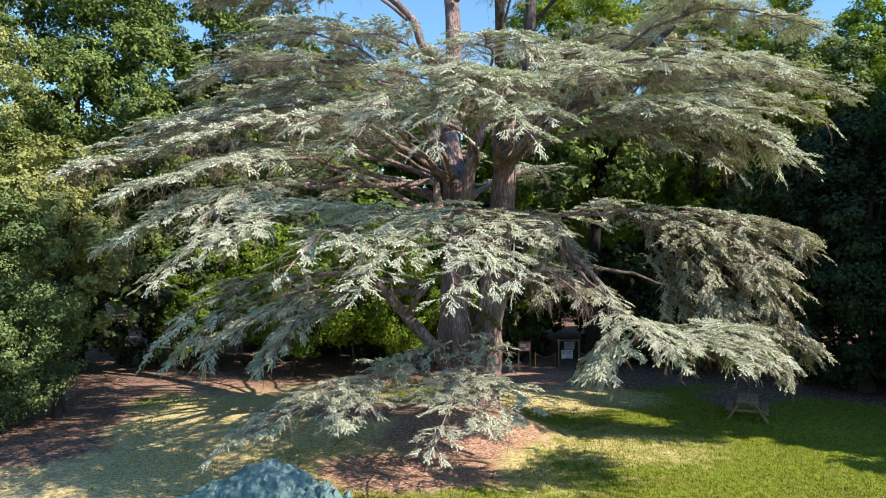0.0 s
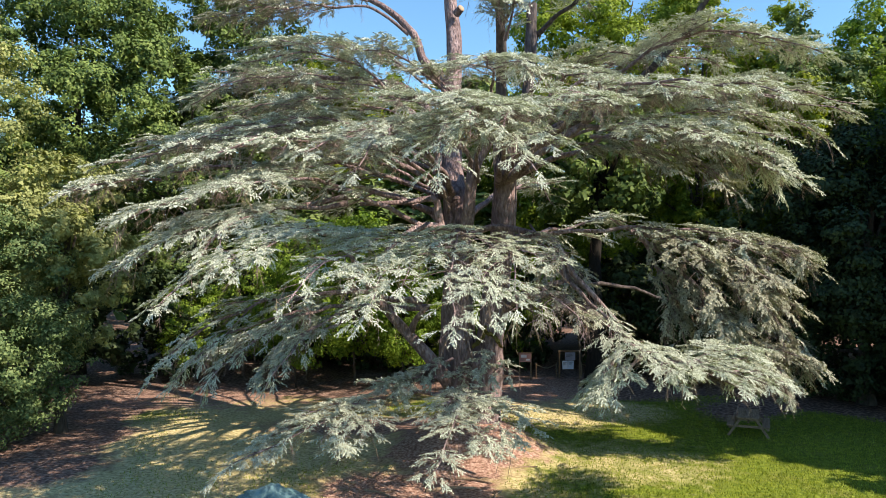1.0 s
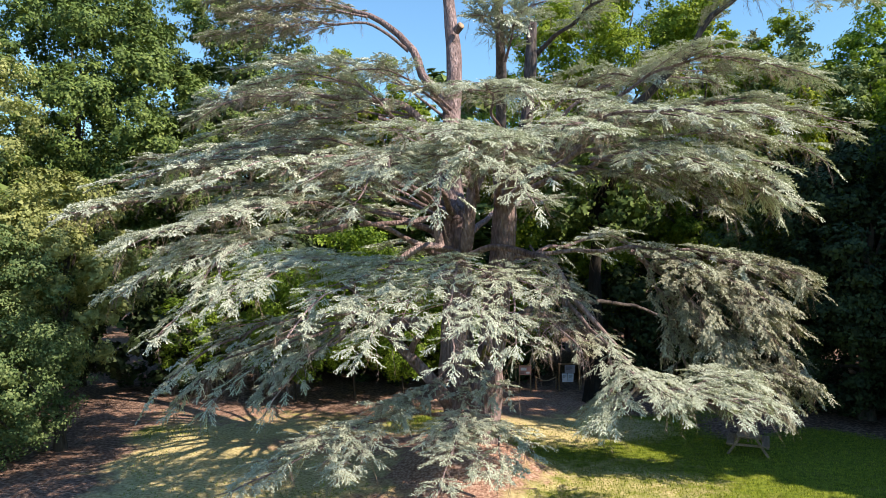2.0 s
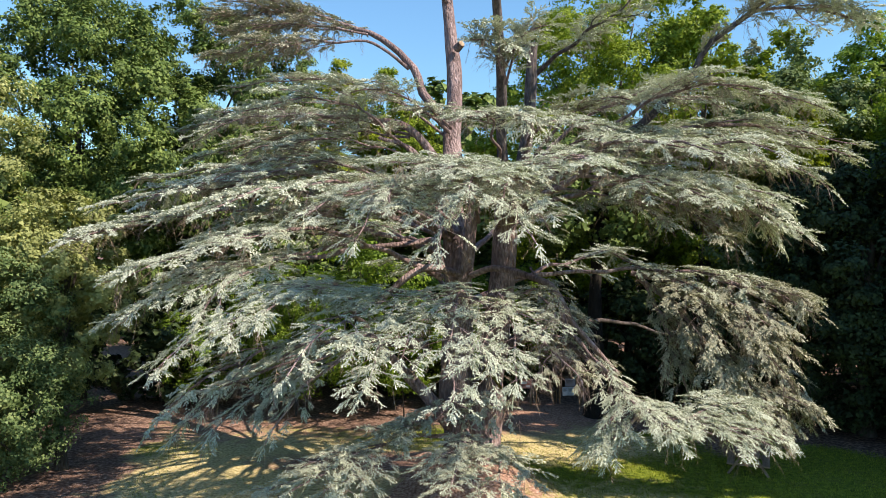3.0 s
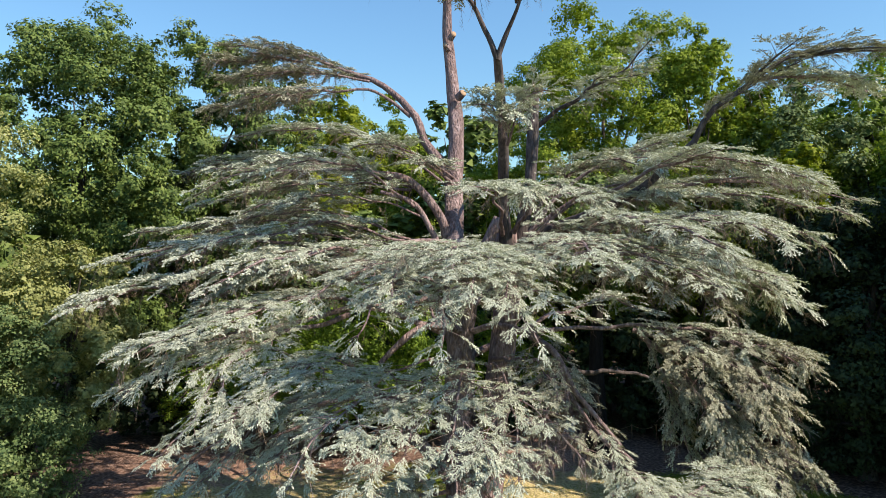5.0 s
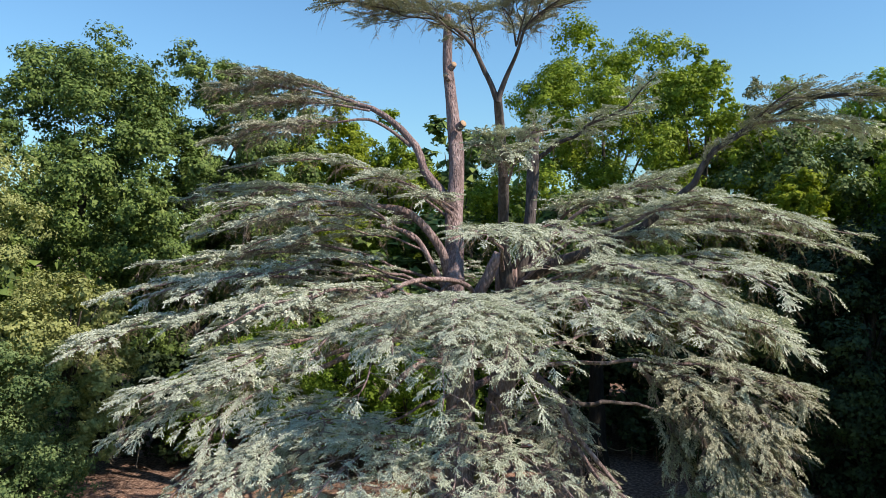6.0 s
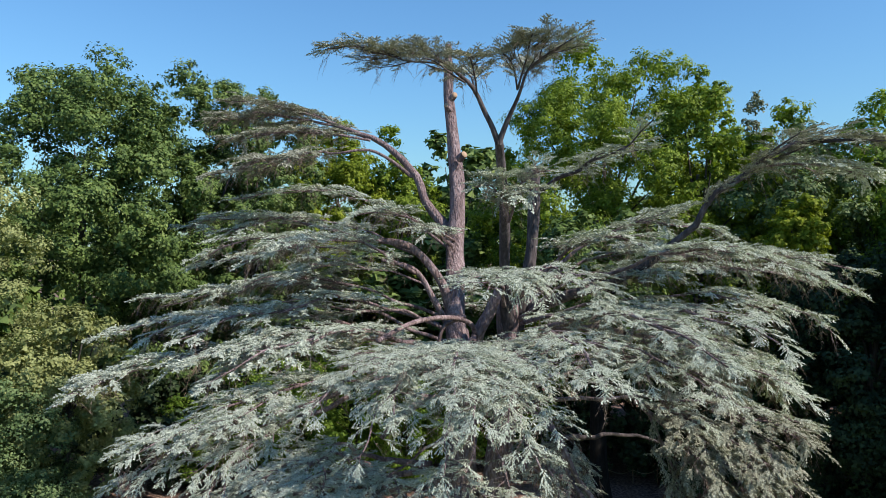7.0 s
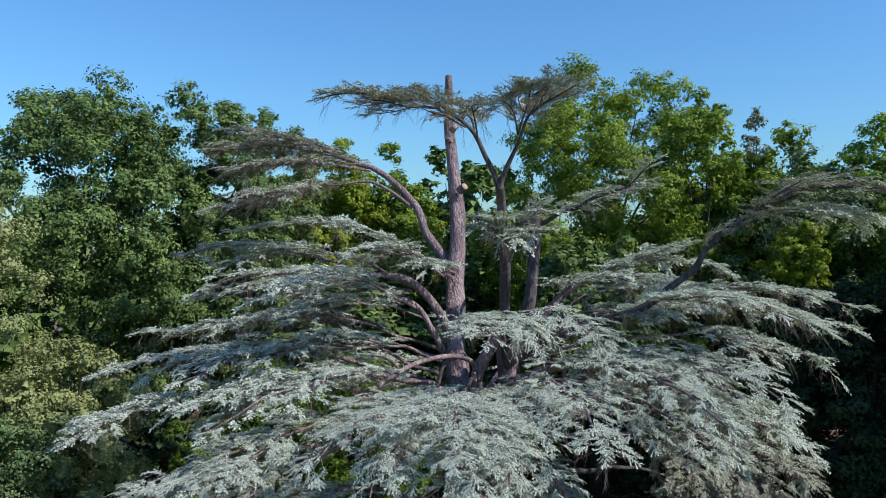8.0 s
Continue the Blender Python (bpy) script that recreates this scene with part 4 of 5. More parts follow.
bough((0.0, 28.0, 9.4), (-4.0, 26.0, 10.9), (-7.5, 25.0, 10.6), (-10.5, 24.6, 9.8), r=0.08, start=0.24, width=1.6, droop=0.2, sag=0.6, dead=0.2)
bough((0.0, 27.6, 9.0), (-3.5, 24.0, 10.3), (-6.5, 22.4, 10.0), (-8.8, 21.6, 9.1), r=0.08, start=0.24, width=1.5, droop=0.2, sag=0.6)
bough((-0.3, 28.4, 10.0), (-5.0, 28.6, 11.4), (-9.0, 29.0, 11.1), (-11.8, 29.0, 10.3), r=0.08, start=0.22, width=1.6, droop=0.2, sag=0.6, dead=0.2, needles=OLD_SHADED_NEEDLE)
bough((2.6, 27.0, 10.2), (6.6, 24.8, 11.4), (10.0, 23.6, 11.2), (12.6, 23.0, 10.2), r=0.09, start=0.35, width=1.6, droop=0.3, sag=0.7, dead=0.2)
# boughs on the far side
for ang, z0, ln in ((60, 8.5, 9.0), (95, 9.5, 10.0), (130, 8.0, 10.0), (35, 6.8, 11.0), (110, 6.5, 9.0)):
    ca, sa = math.cos(radians(ang)), math.sin(radians(ang))
    bough((0.7 + 0.3 * ca, 27.4 + 0.3 * sa, z0 - 0.3), (1.0 + ca * ln * 0.6, 28.0 + sa * ln * 0.6, z0 + 1.4), (1.0 + ca * ln, 28.0 + sa * ln, z0 + 0.4), r=0.17, start=0.4, width=1.8, droop=0.25, gap=0.42, size=0.7, forks=2, protos=PLAIN, under=0.0)

# ---- broadleaf trees ----
def crown(seed, height, radius, low, leaves, leaf, lobes=90, flat=0.8, fine=1.0, clump=1.0):
    """Leaf blades in small tufts on the lobes of an uneven crown, with gaps between them. Returns leaves and the lobe centres."""
    r = np.random.default_rng(seed)
    leaves, leaf, tufts = int(leaves * fine * 2), leaf / math.sqrt(fine), 13
    hz = (height - low) / 2
    cen, rad, out = [], [], []
    for i in range(lobes):
        uz = 1 - 2 * (i + 0.5) / lobes
        turn = i * 2.39996 + r.uniform(-0.5, 0.5)
        flat_r = math.sqrt(1 - uz * uz)
        u = np.array([flat_r * math.cos(turn), flat_r * math.sin(turn), uz])
        k = r.uniform(0.76, 1.0) if i % 4 else r.uniform(0.3, 0.65)
        k *= 1 + 0.14 * noise.noise((u[0] * 1.6 + seed, u[1] * 1.6, u[2] * 2.4))
        taper = 1 - 0.2 * max(0.0, u[2])
        cen.append((u[0] * radius * k * taper, u[1] * radius * k * taper, hz + u[2] * hz * k))
        rad.append(clump * min(1.9, max(0.6, 0.27 * min(radius, hz))) * r.uniform(0.65, 1.35))
        out.append(u)
    cen, rad, out = np.array(cen), np.array(rad), np.array(out)
    knot = r.normal(size=(lobes, tufts, 3)) + 0.7 * out[:, None, :] + np.array([0, 0, 0.35])
    knot /= np.linalg.norm(knot, axis=2)[:, :, None]
    place = cen[:, None, :] + knot * (rad[:, None] * r.uniform(0.55, 1.08, (lobes, tufts)))[:, :, None] * np.array([1, 1, flat])
    size = rad[:, None] * r.uniform(0.24, 0.44, (lobes, tufts))
    pick, sub = r.choice(lobes, leaves, p=rad ** 2 / (rad ** 2).sum()), r.integers(0, tufts, leaves)
    u = r.normal(size=(leaves, 3))
    u /= np.linalg.norm(u, axis=1)[:, None]
    p = place[pick, sub] + u * (size[pick, sub] * r.uniform(0.35, 1.1, leaves))[:, None] * np.array([1, 1, 0.7])
    deep = r.random(leaves) < 0.1
    p[deep] = (cen[pick] + u * (rad[pick] * r.uniform(0.0, 0.6, leaves))[:, None])[deep]
    grow = np.array([radius / np.quantile(np.abs(p[:, 0]), 0.99), radius / np.quantile(np.abs(p[:, 1]), 0.99), 1.0])
    p, cen = p * grow, cen * grow
    bottom, top = np.quantile(p[:, 2], 0.004), np.quantile(p[:, 2], 0.99)
    p[:, 2] = low + (p[:, 2] - bottom) * (height - low) / (top - bottom)
    cen[:, 2] = low + (cen[:, 2] - bottom) * (height - low) / (top - bottom)
    p[:, 2] = np.maximum(p[:, 2], 0.1)
    nrm = u * 0.55 + knot[pick, sub] * 0.7 + r.normal(0, 0.3, (leaves, 3)) + np.array([0, 0, 0.25])
    nrm /= np.linalg.norm(nrm, axis=1)[:, None]
    a = np.cross(nrm, r.normal(size=(leaves, 3)))
    a /= np.linalg.norm(a, axis=1)[:, None] + 1e-9
    b = np.cross(nrm, a)
    s = (leaf * r.uniform(0.6, 1.25, leaves) * np.where(deep, max(1.0, min(1.6, 0.3 / leaf)), 1.0))[:, None]
    v = np.stack([p + b * s * 0.62, p + a * s, p - b * s * 0.62], 1).reshape(-1, 3)
    return (v, np.arange(leaves * 3).reshape(-1, 3)), cen, rad


def broadleaf(name, x, y, height, radius, low, mat, seed, label, leaves=13000, leaf=0.17, trunk=0.32, lobes=90, category="tree", group="", bark=OAK_BARK, bole=0.3, fine=1.2, clump=1.0, flat=0.8):
    r = np.random.default_rng(seed + 100)
    ob = thing(name, x, y, 0, label, category, group, turn=float(r.uniform(0, 360)))
    leafy, cen, rad = crown(seed, height, radius, low, leaves, leaf, lobes, flat, fine, clump)
    top = (low + height) / 2 + (height - low) * 0.2
    line = spline([(0, 0, -0.2), (r.uniform(-0.2, 0.2), r.uniform(-0.2, 0.2), top * 0.4), (r.uniform(-0.5, 0.5), r.uniform(-0.5, 0.5), top)], 16)
    part("trunk", tube(line, trunk, trunk * 0.3, 10, rough=0.2, flare=0.4), bark, ob, smooth=True)
    for i in r.choice(len(cen), min(14, len(cen)), replace=False):
        f = np.clip((cen[i][2] - low) / (top - low + 0.01), 0.0, 0.9) * (0.85 - bole) + bole
        s = line[int(f * 15)]
        mid = (s + cen[i]) / 2 + np.array([0, 0, 0.4])
        part("limb", tube(spline([s, mid, s + (cen[i] - s) * 0.85], 8), trunk * 0.34, 0.03, 5), bark, ob, smooth=True)
    part("crown", leafy, mat, ob)
    return ob


def wood(spots, src, group):
    """Copies of a tree at other spots: x, y, size, height factor, turn."""
    for x, y, s, h, turn in spots:
        copy_thing(src, pose(x, y, 0, 0, 0, turn) @ Matrix.Diagonal((s, s, s * h, 1)))["group"] = group


# left of the cedar
broadleaf("oak_tree", -20.5, 42, 22.6, 7.0, 4.0, OAK, 1, "tall dark green oak at the wood's edge", 50000, 0.16, lobes=180, clump=0.72)
broadleaf("oak_tree", -15.0, 45, 22.9, 5.2, 4.0, OAK, 2, "tall slender oak in full leaf", 33000, 0.16, lobes=120, clump=0.75)
broadleaf("oak_tree", -12.2, 47, 22.6, 4.6, 4.0, OAK, 14, "narrow oak in the edge of the wood", 25000, 0.16, lobes=80, clump=0.85)
broadleaf("hornbeam_tree", -20.7, 28.0, 16.4, 6.2, 0.2, OLIVE, 3, "dense olive-green hornbeam with leaves down to the ground", 48000, 0.12, lobes=150, fine=1.6, clump=0.75)
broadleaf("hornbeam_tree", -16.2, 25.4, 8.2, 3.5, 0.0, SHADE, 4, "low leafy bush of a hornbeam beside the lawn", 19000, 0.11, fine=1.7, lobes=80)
broadleaf("hornbeam_tree", -14.6, 28.5, 10.5, 2.6, 3.0, OLIVE, 22, "slender olive-green hornbeam growing beside the larger one", 17000, 0.11, trunk=0.2, lobes=60)
# behind
broadleaf("lime_tree", -8.3, 54, 20.7, 4.8, 2.0, LIME, 5, "yellow-green lime tree behind the cedar", 34000, 0.18, lobes=100, clump=0.9)
broadleaf("maple_tree", -3.6, 55, 20.9, 3.8, 2.0, LIGHT, 6, "light green maple behind the cedar", 21000, 0.18, lobes=80)
broadleaf("oak_tree", 10.0, 47, 24.8, 7.8, 4.0, LIGHT, 7, "big light green oak with an open crown", 72000, 0.145, lobes=200, clump=0.7)
broadleaf("oak_tree", 14.7, 43, 22.2, 3.3, 5.0, LIGHT, 8, "slender light green oak", 19000, 0.165, lobes=110, clump=0.9)
broadleaf("oak_tree", 18.6, 43, 20.4, 3.8, 4.0, LIGHT, 15, "light green oak at the wood's edge", 22000, 0.165, lobes=120, clump=0.9)
broadleaf("poplar_tree", 24.7, 60, 24.8, 1.5, 9.0, GREY, 19, "grey-green poplar top far behind the wood", 3600, 0.17, lobes=70)
spruce = broadleaf("spruce_tree", -8.8, 61, 22.0, 1.9, 3.0, OAK, 20, "narrow dark spruce top far behind the cedar", 4000, 0.24, lobes=40)
wood([(1.0, 62, 1.0, 0.95, 90), (2.6, 63, 1.0, 0.93, 190)], spruce, "spruces far behind")
# right
broadleaf("oak_tree", 24.8, 41, 21.4, 5.2, 1.0, HAZEL, 9, "dark oak at the shaded wood's edge", 28000, 0.17, lobes=150, clump=0.75)
broadleaf("maple_tree", 17.0, 36.2, 15.3, 1.3, 12.0, LIME, 21, "slim yellow-green field maple catching the sun", 3000, 0.15, trunk=0.13, lobes=30)
broadleaf("hazel_tree", 18.7, 40.0, 18.6, 4.4, 0.6, SHADE, 10, "hazel in dark wood, its leaves darkened for shade", 18000, 0.17, lobes=80)
# yew: near-black leaf colour stands in for shade
broadleaf("yew_tree", 19.2, 34.0, 13.0, 4.6, 0.1, DARK, 12, "yew at the shaded edge of the lawn, leaves darkened for shade", 26000, 0.15, fine=1.0, lobes=90)
broadleaf("chestnut_tree", 7.7, 37.5, 14.5, 3.6, 8.0, OAK, 16, "forest tree with a thick straight trunk, bark darkened for shade", 8000, 0.2, trunk=0.52, lobes=50, bole=0.7, fine=1.0, bark=DEEP_SHADE_BARK)
# bushes under the crown
shrub = broadleaf("hazel_shrub", -4.5, 38.0, 8.6, 3.4, 1.6, HAZEL, 13, "bright green hazel shrub in broken light", 5200, 0.16, trunk=0.07, lobes=70, clump=1.0, flat=0.45, category="shrub", group="hazel shrubs under the trees")
wood([(0.4, 40.5, 0.8, 1.0, 70), (4.6, 43.6, 0.75, 1.15, 150), (-9.2, 40.5, 0.85, 1.05, 210), (-13.0, 39.5, 0.65, 0.9, 300), (-2.0, 37.4, 0.6, 1.25, 20), (-7.4, 37.4, 0.6, 1.2, 260)], shrub, "hazel shrubs under the trees")
holly = broadleaf("holly_shrub", -2.5, 44.0, 7.5, 4.0, 0.0, DARK, 17, "holly thicket in the shade of the wood, leaves darkened for it", 5000, 0.26, trunk=0.1, lobes=50, category="shrub", group="dark thicket", fine=1.0)
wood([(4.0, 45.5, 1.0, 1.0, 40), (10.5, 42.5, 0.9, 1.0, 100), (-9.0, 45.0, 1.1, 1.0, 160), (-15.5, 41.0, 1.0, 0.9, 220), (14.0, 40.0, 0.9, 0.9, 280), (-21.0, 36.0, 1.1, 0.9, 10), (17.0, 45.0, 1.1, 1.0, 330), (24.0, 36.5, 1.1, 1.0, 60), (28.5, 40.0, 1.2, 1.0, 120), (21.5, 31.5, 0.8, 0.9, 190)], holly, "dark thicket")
# tall trees beside the lawn that shade it and the wood's edge
beech = broadleaf("beech_tree", 33.5, 30.0, 25.0, 6.0, 3.0, OAK, 18, "tall beech beside the park", 4600, 0.58, lobes=60, fine=1.0)
wood([(30.5, 24.0, 0.9, 0.72, 60), (26.3, 32.0, 0.85, 0.9, 130), (25.8, 20.3, 0.8, 0.73, 200), (25.8, 26.6, 0.8, 1.0, 10), (31.0, 37.0, 1.0, 0.66, 300), (24.0, 29.6, 0.75, 0.85, 250), (27.0, 22.6, 0.85, 0.9, 95), (22.8, 23.6, 0.65, 0.85, 330), (22.8, 28.2, 0.75, 1.22, 160)], beech, "tall trees beside the lawn")

# the wood behind
wood([(-25, 34, 0.85, 0.9, 200), (-32, 38, 1.0, 0.9, 20), (1.0, 60, 1.0, 0.85, 40), (31, 45, 1.1, 0.85, 80), (1.0, 50, 0.95, 0.6, 260), (13, 53, 1.0, 0.68, 30), (-6.5, 49, 0.9, 0.55, 210), (-12, 53, 1.0, 0.66, 130), (24, 50, 1.0, 0.75, 170)], beech, "trees of the wood")


def far_wood():
    """The depth of the wood behind the nearer trees: a deep belt of coarse leaf clumps."""
    r = np.random.default_rng(77)
    n = 26000
    ang = r.uniform(-1.25, 1.25, n)
    dist = r.uniform(64, 90, n)
    x, y = np.sin(ang) * dist, 4 + np.cos(ang) * dist
    top = 15.5 + 2.5 * np.sin(ang * 23) + 1.5 * np.sin(ang * 57 + 1)
    z = r.uniform(0, 1, n) ** 0.8 * top
    p = np.stack([x, y, z], 1)
    a, b = r.normal(size=(n, 3)), r.normal(size=(n, 3))
    a /= np.linalg.norm(a, axis=1)[:, None]
    b = np.cross(a, b)
    b /= np.linalg.norm(b, axis=1)[:, None]
    s = r.uniform(0.5, 1.0, n)[:, None]
    v = np.stack([p - a * s, p + b * s * 0.5, p + a * s, p - b * s * 0.5], 1).reshape(-1, 3)
    k = np.arange(n)[:, None] * 4
    return v, np.concatenate([k + np.array([[0, 1, 2]]), k + np.array([[0, 2, 3]])])


tagged(part("far_wood", far_wood(), OAK), "deep green belt of far woodland behind the park", "woodland", kind="stuff")

# ---- things on the ground ----
TABLE_WOOD = material("weathered_pine", [(0.15, 0.10, 0.065), (0.26, 0.18, 0.12), (0.37, 0.27, 0.19)], 18.0, rough=0.85, bump=0.3, stretch=(1, 0.12, 1))
POST_WOOD = material("brown_post_wood", [(0.10, 0.06, 0.035), (0.20, 0.125, 0.075), (0.28, 0.19, 0.12)], 14.0, rough=0.85, bump=0.3)
PRINT_RED = material("faded_red_print", [(0.34, 0.15, 0.13), (0.48, 0.26, 0.23)], 6.0, rough=0.5)
PRINT_PALE = material("pale_print", [(0.52, 0.50, 0.52), (0.70, 0.68, 0.68)], 5.0, rough=0.5)
PRINT_GREY = material("grey_print", [(0.24, 0.23, 0.27), (0.36, 0.34, 0.38)], 5.0, rough=0.5)
PRINT_BLUE = material("white_blue_print", [(0.50, 0.56, 0.66), (0.66, 0.71, 0.80)], 5.0, rough=0.5)
INK = material("dark_print", [(0.05, 0.05, 0.06), (0.09, 0.09, 0.10)], 9.0, rough=0.6)
ROPE = material("hemp_rope", [(0.22, 0.17, 0.10), (0.36, 0.29, 0.19)], 40.0, rough=0.95)
TARP = material("teal_tarpaulin", [(0.045, 0.10, 0.115), (0.09, 0.175, 0.195), (0.17, 0.275, 0.295)], 3.5, rough=0.5, bump=0.9, bump_scale=13.0, spec=0.4)
GRASS = material("grass_blades", [(0.095, 0.135, 0.014), (0.205, 0.262, 0.024), (0.34, 0.385, 0.05)], 2.2, island=0.2, rough=0.6, translucent=0.3)


def picnic_table(x, y, turn):
    ob = thing("picnic_table", x, y, float(ground_height(x, y)), "weathered wooden picnic table with fixed benches on the shaded lawn", "picnic table", turn=turn)
    for i in range(5):
        part("tabletop_board", box_bm((0.142, 1.75, 0.04), ((i - 2) * 0.15, 0, 0.74)), TABLE_WOOD, ob)
    for sx in (-1, 1):
        for k in range(2):
            part("bench_board", box_bm((0.13, 1.75, 0.04), (sx * (0.55 + 0.13 * k), 0, 0.44)), TABLE_WOOD, ob)
    for sy in (-0.62, 0.62):
        for sx in (-1, 1):
            part("leg", box_bm((0.09, 0.045, 0.86), (sx * 0.47, sy, 0.36), (0, -sx * 33, 0)), TABLE_WOOD, ob)
        part("seat_beam", box_bm((1.44, 0.04, 0.09), (0, sy + 0.045, 0.375)), TABLE_WOOD, ob)
        part("top_beam", box_bm((0.72, 0.04, 0.08), (0, sy + 0.045, 0.68)), TABLE_WOOD, ob)
    part("brace", box_bm((0.06, 1.1, 0.04), (0, 0, 0.52)), TABLE_WOOD, ob)
    return ob


picnic_table(11.55, 28.4, -23)


def bars(parent, x, z, w, rows, y):
    """Unreadable writing as plain bars."""
    for k in range(rows):
        ln = w * (0.95, 0.8, 0.9, 0.6)[k % 4]
        part("text_line", box_bm((ln, 0.004, 0.018), (x - (w - ln) / 2, y, z - 0.045 * k), bevel=0), INK, parent)


def info_sign(x, y):
    ob = thing("information_sign", x, y, float(ground_height(x, y)), "small wooden information sign with a faded red printed panel", "sign", turn=-4)
    for sx in (-0.3, 0.3):
        part("post", box_bm((0.07, 0.07, 1.42), (sx, 0, 0.70)), POST_WOOD, ob)
    panel = part("panel", box_bm((0.62, 0.03, 0.46), (0, -0.05, 1.18)), PRINT_RED, ob, "faded red printed panel")
    part("picture", box_bm((0.30, 0.006, 0.15), (-0.08, -0.069, 1.26), bevel=0), PRINT_PALE, panel, "pale picture on the panel")
    part("picture", box_bm((0.20, 0.006, 0.10), (0.14, -0.069, 1.07), bevel=0), PRINT_PALE, panel, "pale picture on the panel")
    bars(panel, -0.14, 1.11, 0.24, 3, -0.069)
    part("cap", box_bm((0.74, 0.12, 0.04), (0, -0.02, 1.43)), POST_WOOD, ob)
    return ob


def notice_frame(x, y):
    ob = thing("notice_frame", x, y, float(ground_height(x, y)), "wooden notice frame with a grey board and a white leaflet", "notice board", turn=3)
    for sx in (-0.55, 0.55):
        part("post", box_bm((0.08, 0.08, 1.45), (sx, 0, 0.70)), POST_WOOD, ob)
    part("top_rail", box_bm((1.26, 0.07, 0.07), (0, 0, 1.44)), POST_WOOD, ob)
    board = part("board", box_bm((0.56, 0.02, 0.42), (0.02, -0.03, 1.16)), PRINT_GREY, ob, "grey printed board")
    bars(board, 0.0, 1.28, 0.4, 4, -0.044)
    for sx in (-0.16, 0.16):
        leaf = part("leaflet", box_bm((0.30, 0.02, 0.46), (-0.1 + sx, -0.06, 0.70), (0, sx * 14, 0)), PRINT_BLUE, ob, "white and blue leaflet")
        bars(leaf, -0.1 + sx, 0.84, 0.2, 4, -0.073)
    return ob


info_sign(4.35, 40.0)
notice_frame(6.75, 40.2)


def rope_barrier(x0, x1, y, posts):
    ob = thing("rope_barrier", x0, y, 0.0, "low rope barrier on thin wooden posts", "barrier")
    step = (x1 - x0) / (posts - 1)
    for i in range(posts):
        part("post", tube(spline([(i * step, 0, -0.1), (i * step, 0.01, 0.8)], 4), 0.035, 0.03, 8), POST_WOOD, ob)
        if i:
            a, b = (i - 1) * step, i * step
            part("rope", tube(spline([(a, 0, 0.72), ((a + b) / 2, 0, 0.52), (b, 0, 0.72)], 10), 0.015, 0.015, 5), ROPE, ob, smooth=True)
    return ob


rope_barrier(5.0, 6.1, 40.6, 2)
rope_barrier(7.5, 11.5, 40.8, 4)


def tarp_heap(x, y):
    """A crumpled sheet thrown over a heap, with folds running down from its ridge."""
    n, m = 120, 84
    u, w = np.meshgrid(np.linspace(-1, 1, n), np.linspace(-1, 1, m))
    X, Y = u * 2.7, w * 1.7
    ridge = 1.30 * np.exp(-((u - 0.05) / 0.50) ** 2 - ((w - 0.25) / 0.55) ** 2)
    lump = 0.42 * np.exp(-((u - 0.62) / 0.26) ** 2 - ((w - 0.1) / 0.4) ** 2) + 0.35 * np.exp(-((u + 0.6) / 0.3) ** 2 - ((w - 0.1) / 0.35) ** 2)
    Z = ridge + lump + 0.04
    ang = np.arctan2(w - 0.25, u - 0.05)
    far_ = np.sqrt((u - 0.05) ** 2 + (w - 0.25) ** 2)
    Z += 0.05 * np.sin(ang * 17 + 4 * far_) * np.clip(far_ * 1.6, 0, 1) + 0.03 * np.sin(u * 19 + w * 7) * np.cos(w * 15)
    folds = np.array([noise.turbulence((a * 2.6 + 0.5 * b, b * 1.7, 0.3), 5, True) for a, b in zip(X.ravel(), Y.ravel())]).reshape(X.shape)
    wild = np.clip((u - 0.18) * 2.2, 0.28, 1.0)
    Z += 0.42 * wild * (folds - 0.5) * np.clip(far_ * 2.2, 0.3, 1)
    crease = np.array([noise.ridged_multi_fractal((a * 1.7 + 5, b * 1.5, 2.3), 0.9, 2.1, 4, 1.0, 2.0) for a, b in zip(X.ravel(), Y.ravel())]).reshape(X.shape)
    Z += 0.2 * wild * (crease - 1.2)
    wrinkle = np.array([noise.turbulence((a * 6.5, b * 4.5 + 0.8 * a, 4.1), 3, True) for a, b in zip(X.ravel(), Y.ravel())]).reshape(X.shape)
    Z += 0.09 * (0.35 + wild) * (wrinkle - 0.5)
    X = X + 0.05 * np.sin(Z * 21 + u * 13)
    Y = Y + 0.05 * np.sin(Z * 17 + w * 11)
    edge = np.clip((np.maximum(np.abs(u), np.abs(w)) - 0.8) / 0.2, 0, 1)
    Z = np.maximum(Z * (1 - edge) + 0.015 + 0.02 * folds * edge, 0.012)
    X += 0.15 * np.sin(w * 9) * (np.abs(u) > 0.9)
    Y += 0.15 * np.sin(u * 11) * (np.abs(w) > 0.9)
    idx = np.arange(n * m).reshape(m, n)
    a, b, c, d = idx[:-1, :-1].ravel(), idx[:-1, 1:].ravel(), idx[1:, 1:].ravel(), idx[1:, :-1].ravel()
    ob = part("tarpaulin", (np.stack([X.ravel(), Y.ravel(), Z.ravel()], 1), np.concatenate([np.stack([a, b, c], 1), np.stack([a, c, d], 1)])), TARP)
    ob.matrix_world = pose(x, y, float(ground_height(x, y)), 0, 0, -8)
    return tagged(ob, "crumpled teal tarpaulin thrown over a heap on the grass", "tarpaulin")


tarp_heap(-4.35, 17.6)


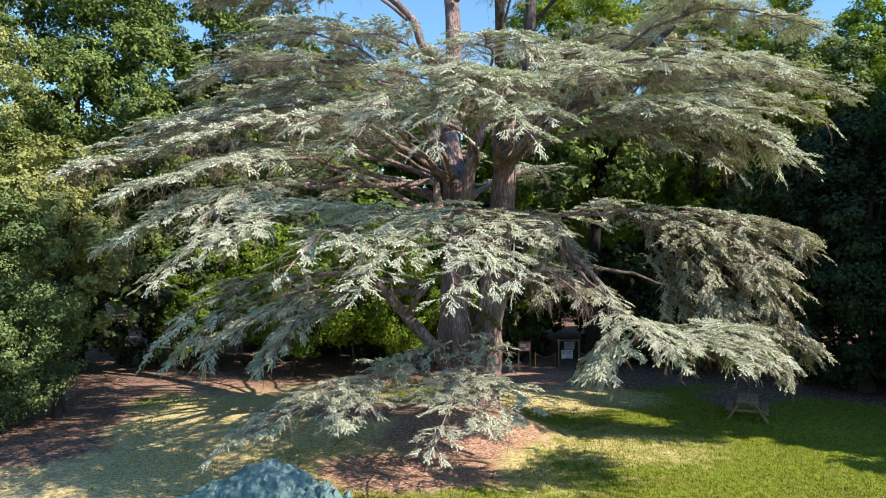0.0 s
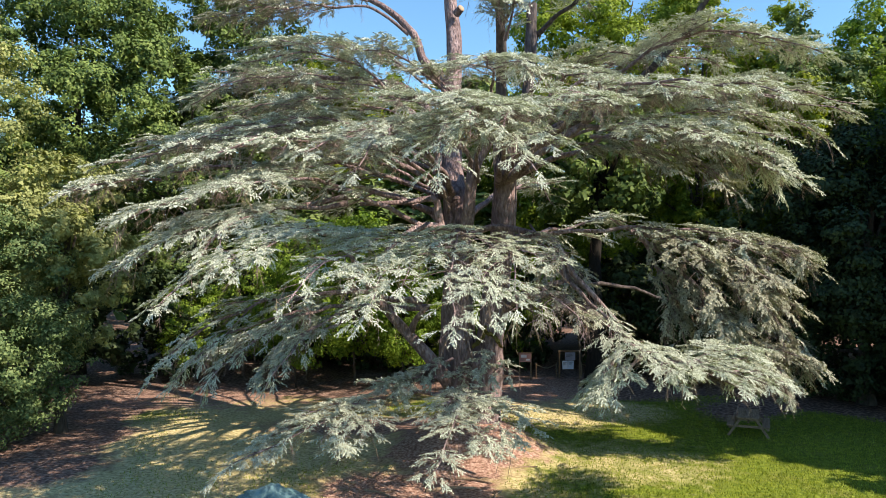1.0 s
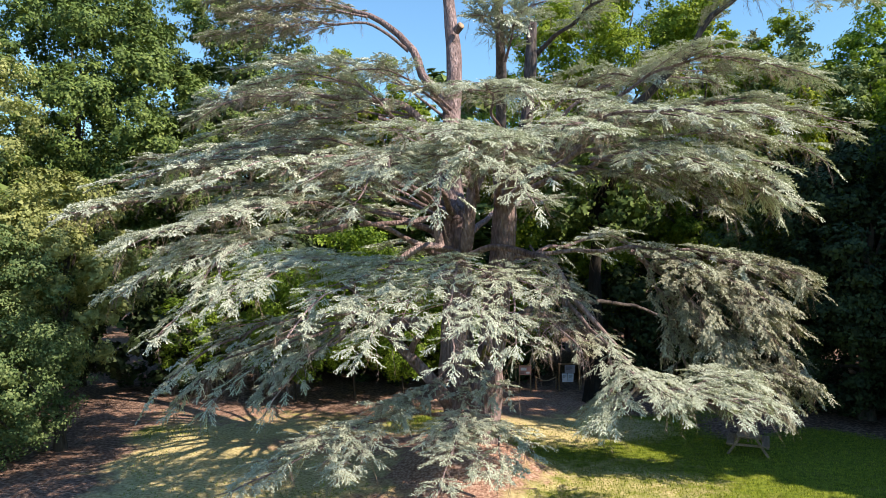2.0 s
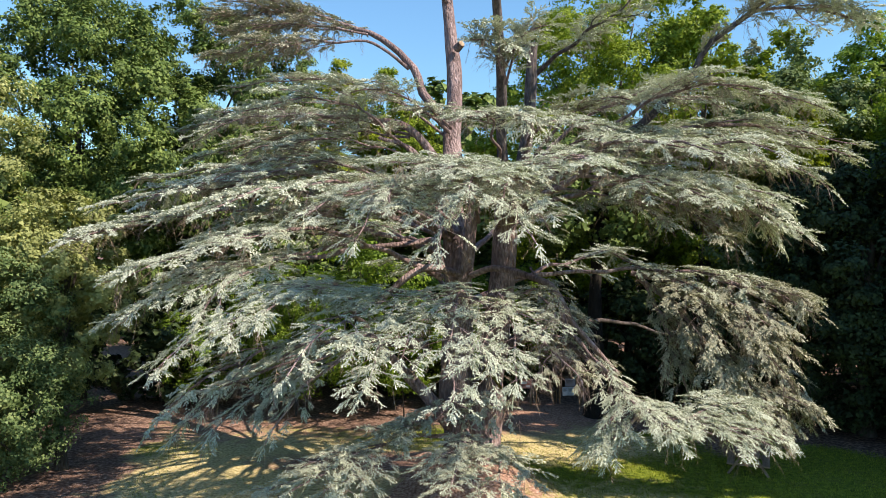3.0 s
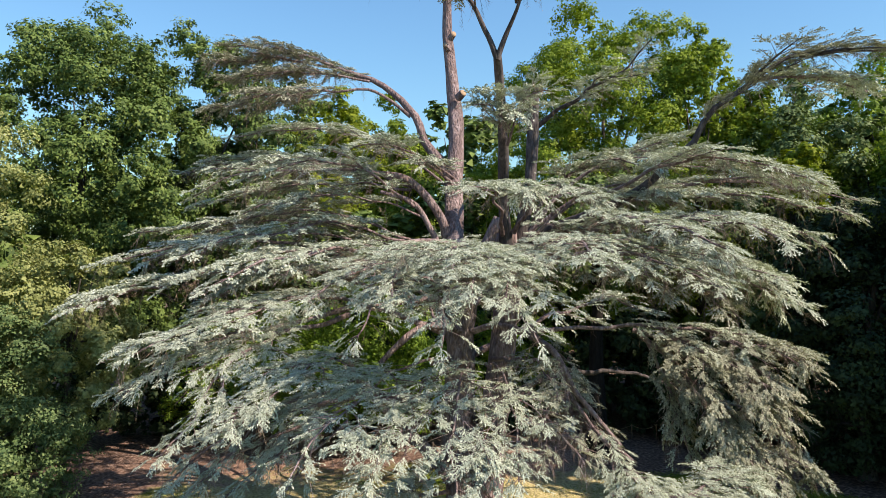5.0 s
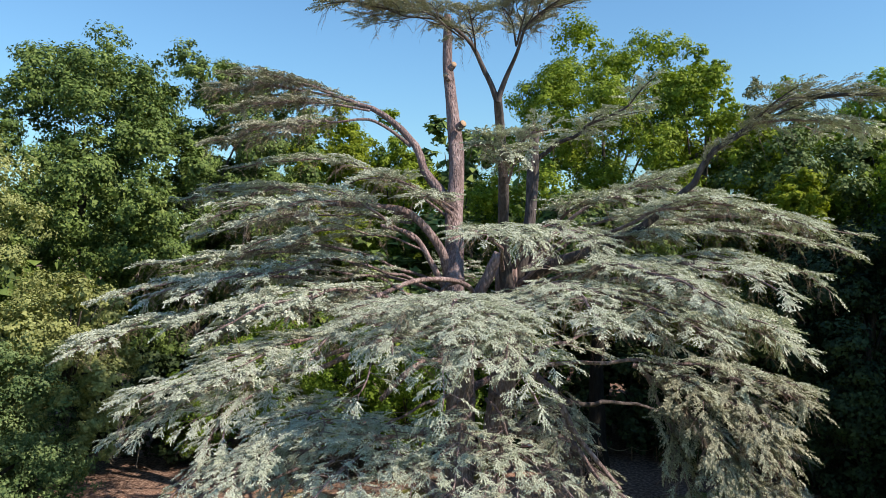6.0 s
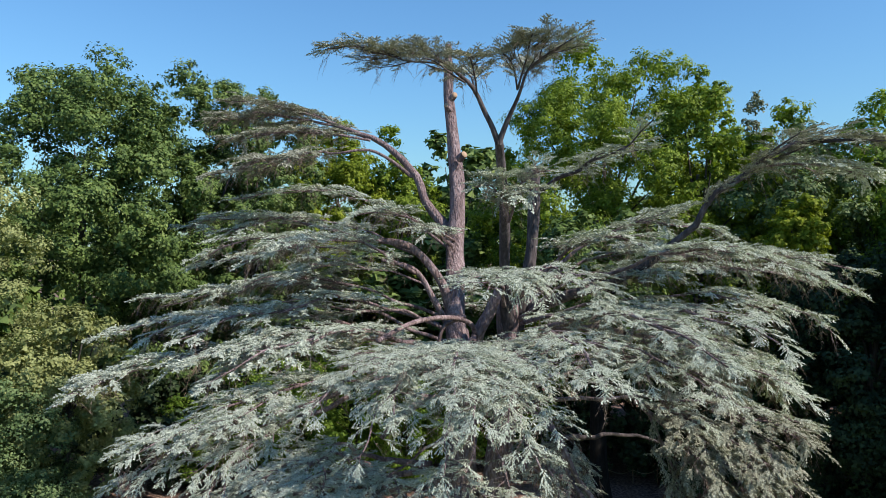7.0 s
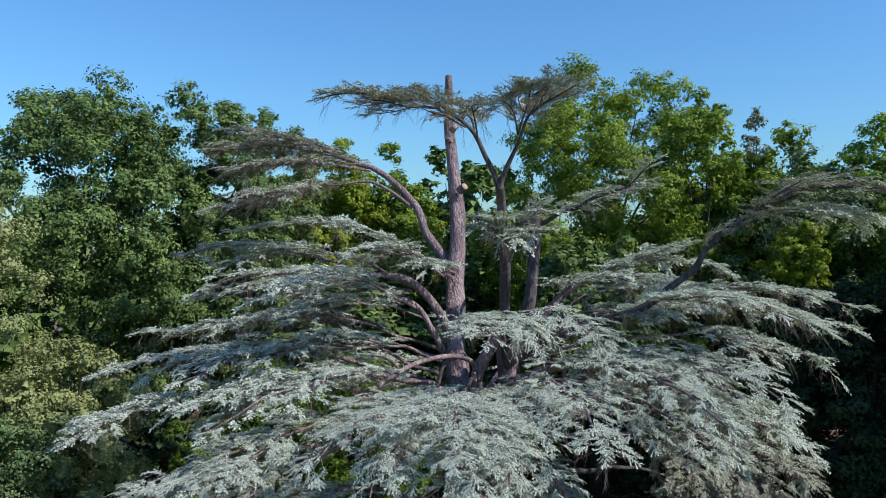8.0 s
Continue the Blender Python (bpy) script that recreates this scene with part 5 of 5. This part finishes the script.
def grass():
    """Short lawn blades, thick where the lawn is green and thin on soil and litter."""
    r = np.random.default_rng(5)
    n = 260000
    x, y = r.uniform(-14, 18, n), 16.5 + 19 * r.uniform(0, 1, n) ** 1.3
    soil, dry, litter = patches(x, y)
    keep = r.uniform(0, 1, n) < np.clip(1.0 - 1.3 * soil - 0.9 * dry - 1.2 * litter, 0.0, 1) * 0.75
    keep &= np.abs(x) < y * 0.62
    x, y = x[keep], y[keep]
    n = len(x)
    z = ground_height(x, y)
    a = r.uniform(0, 2 * math.pi, n)
    h, w = r.uniform(0.03, 0.085, n), r.uniform(0.012, 0.022, n)
    lean = r.normal(0, 0.03, (n, 2))
    base = np.stack([x, y, z - 0.005], 1)
    off = np.stack([np.cos(a) * w, np.sin(a) * w, np.zeros(n)], 1)
    tip = base + np.stack([lean[:, 0], lean[:, 1], h], 1)
    return np.stack([base - off, base + off, tip], 1).reshape(-1, 3), np.arange(n * 3).reshape(-1, 3)


tagged(part("grass", grass(), GRASS), "short green lawn grass, thinner on dry ground", "grass", kind="stuff")


def fallen_branch(x, y, turn, ln, r):
    """A dead branch piece lying on the soil, with a broken side twig."""
    line = spline([(-ln / 2, 0, r), (0, 0.06 * ln, r * 1.2), (ln / 2, -0.03 * ln, r)], 9)
    twig = spline([(0.1 * ln, 0.05 * ln, r), (0.25 * ln, 0.2 * ln, r * 2.5), (0.36 * ln, 0.26 * ln, r * 1.5)], 6)
    ob = part("fallen_branch", join([tube(line, r, r * 0.55, 8, rough=0.3), tube(twig, r * 0.4, r * 0.15, 6)]), TABLE_WOOD, smooth=True)
    ob.matrix_world = pose(x, y, float(ground_height(x, y)) - 0.01, 0, 0, turn)
    return tagged(ob, "dead grey-brown branch lying on the soil", "branch", "fallen branches under the cedar")


for x, y, turn, ln, r in ((0.2, 21.6, 12, 1.5, 0.06), (0.9, 22.4, -20, 1.1, 0.05), (-0.9, 22.7, 40, 0.9, 0.04), (1.5, 21.2, 70, 0.8, 0.035), (-1.9, 21.4, -35, 1.0, 0.04), (2.6, 23.6, 15, 0.7, 0.03), (-3.4, 24.6, 80, 0.9, 0.035)):
    fallen_branch(x, y, turn, ln, r)
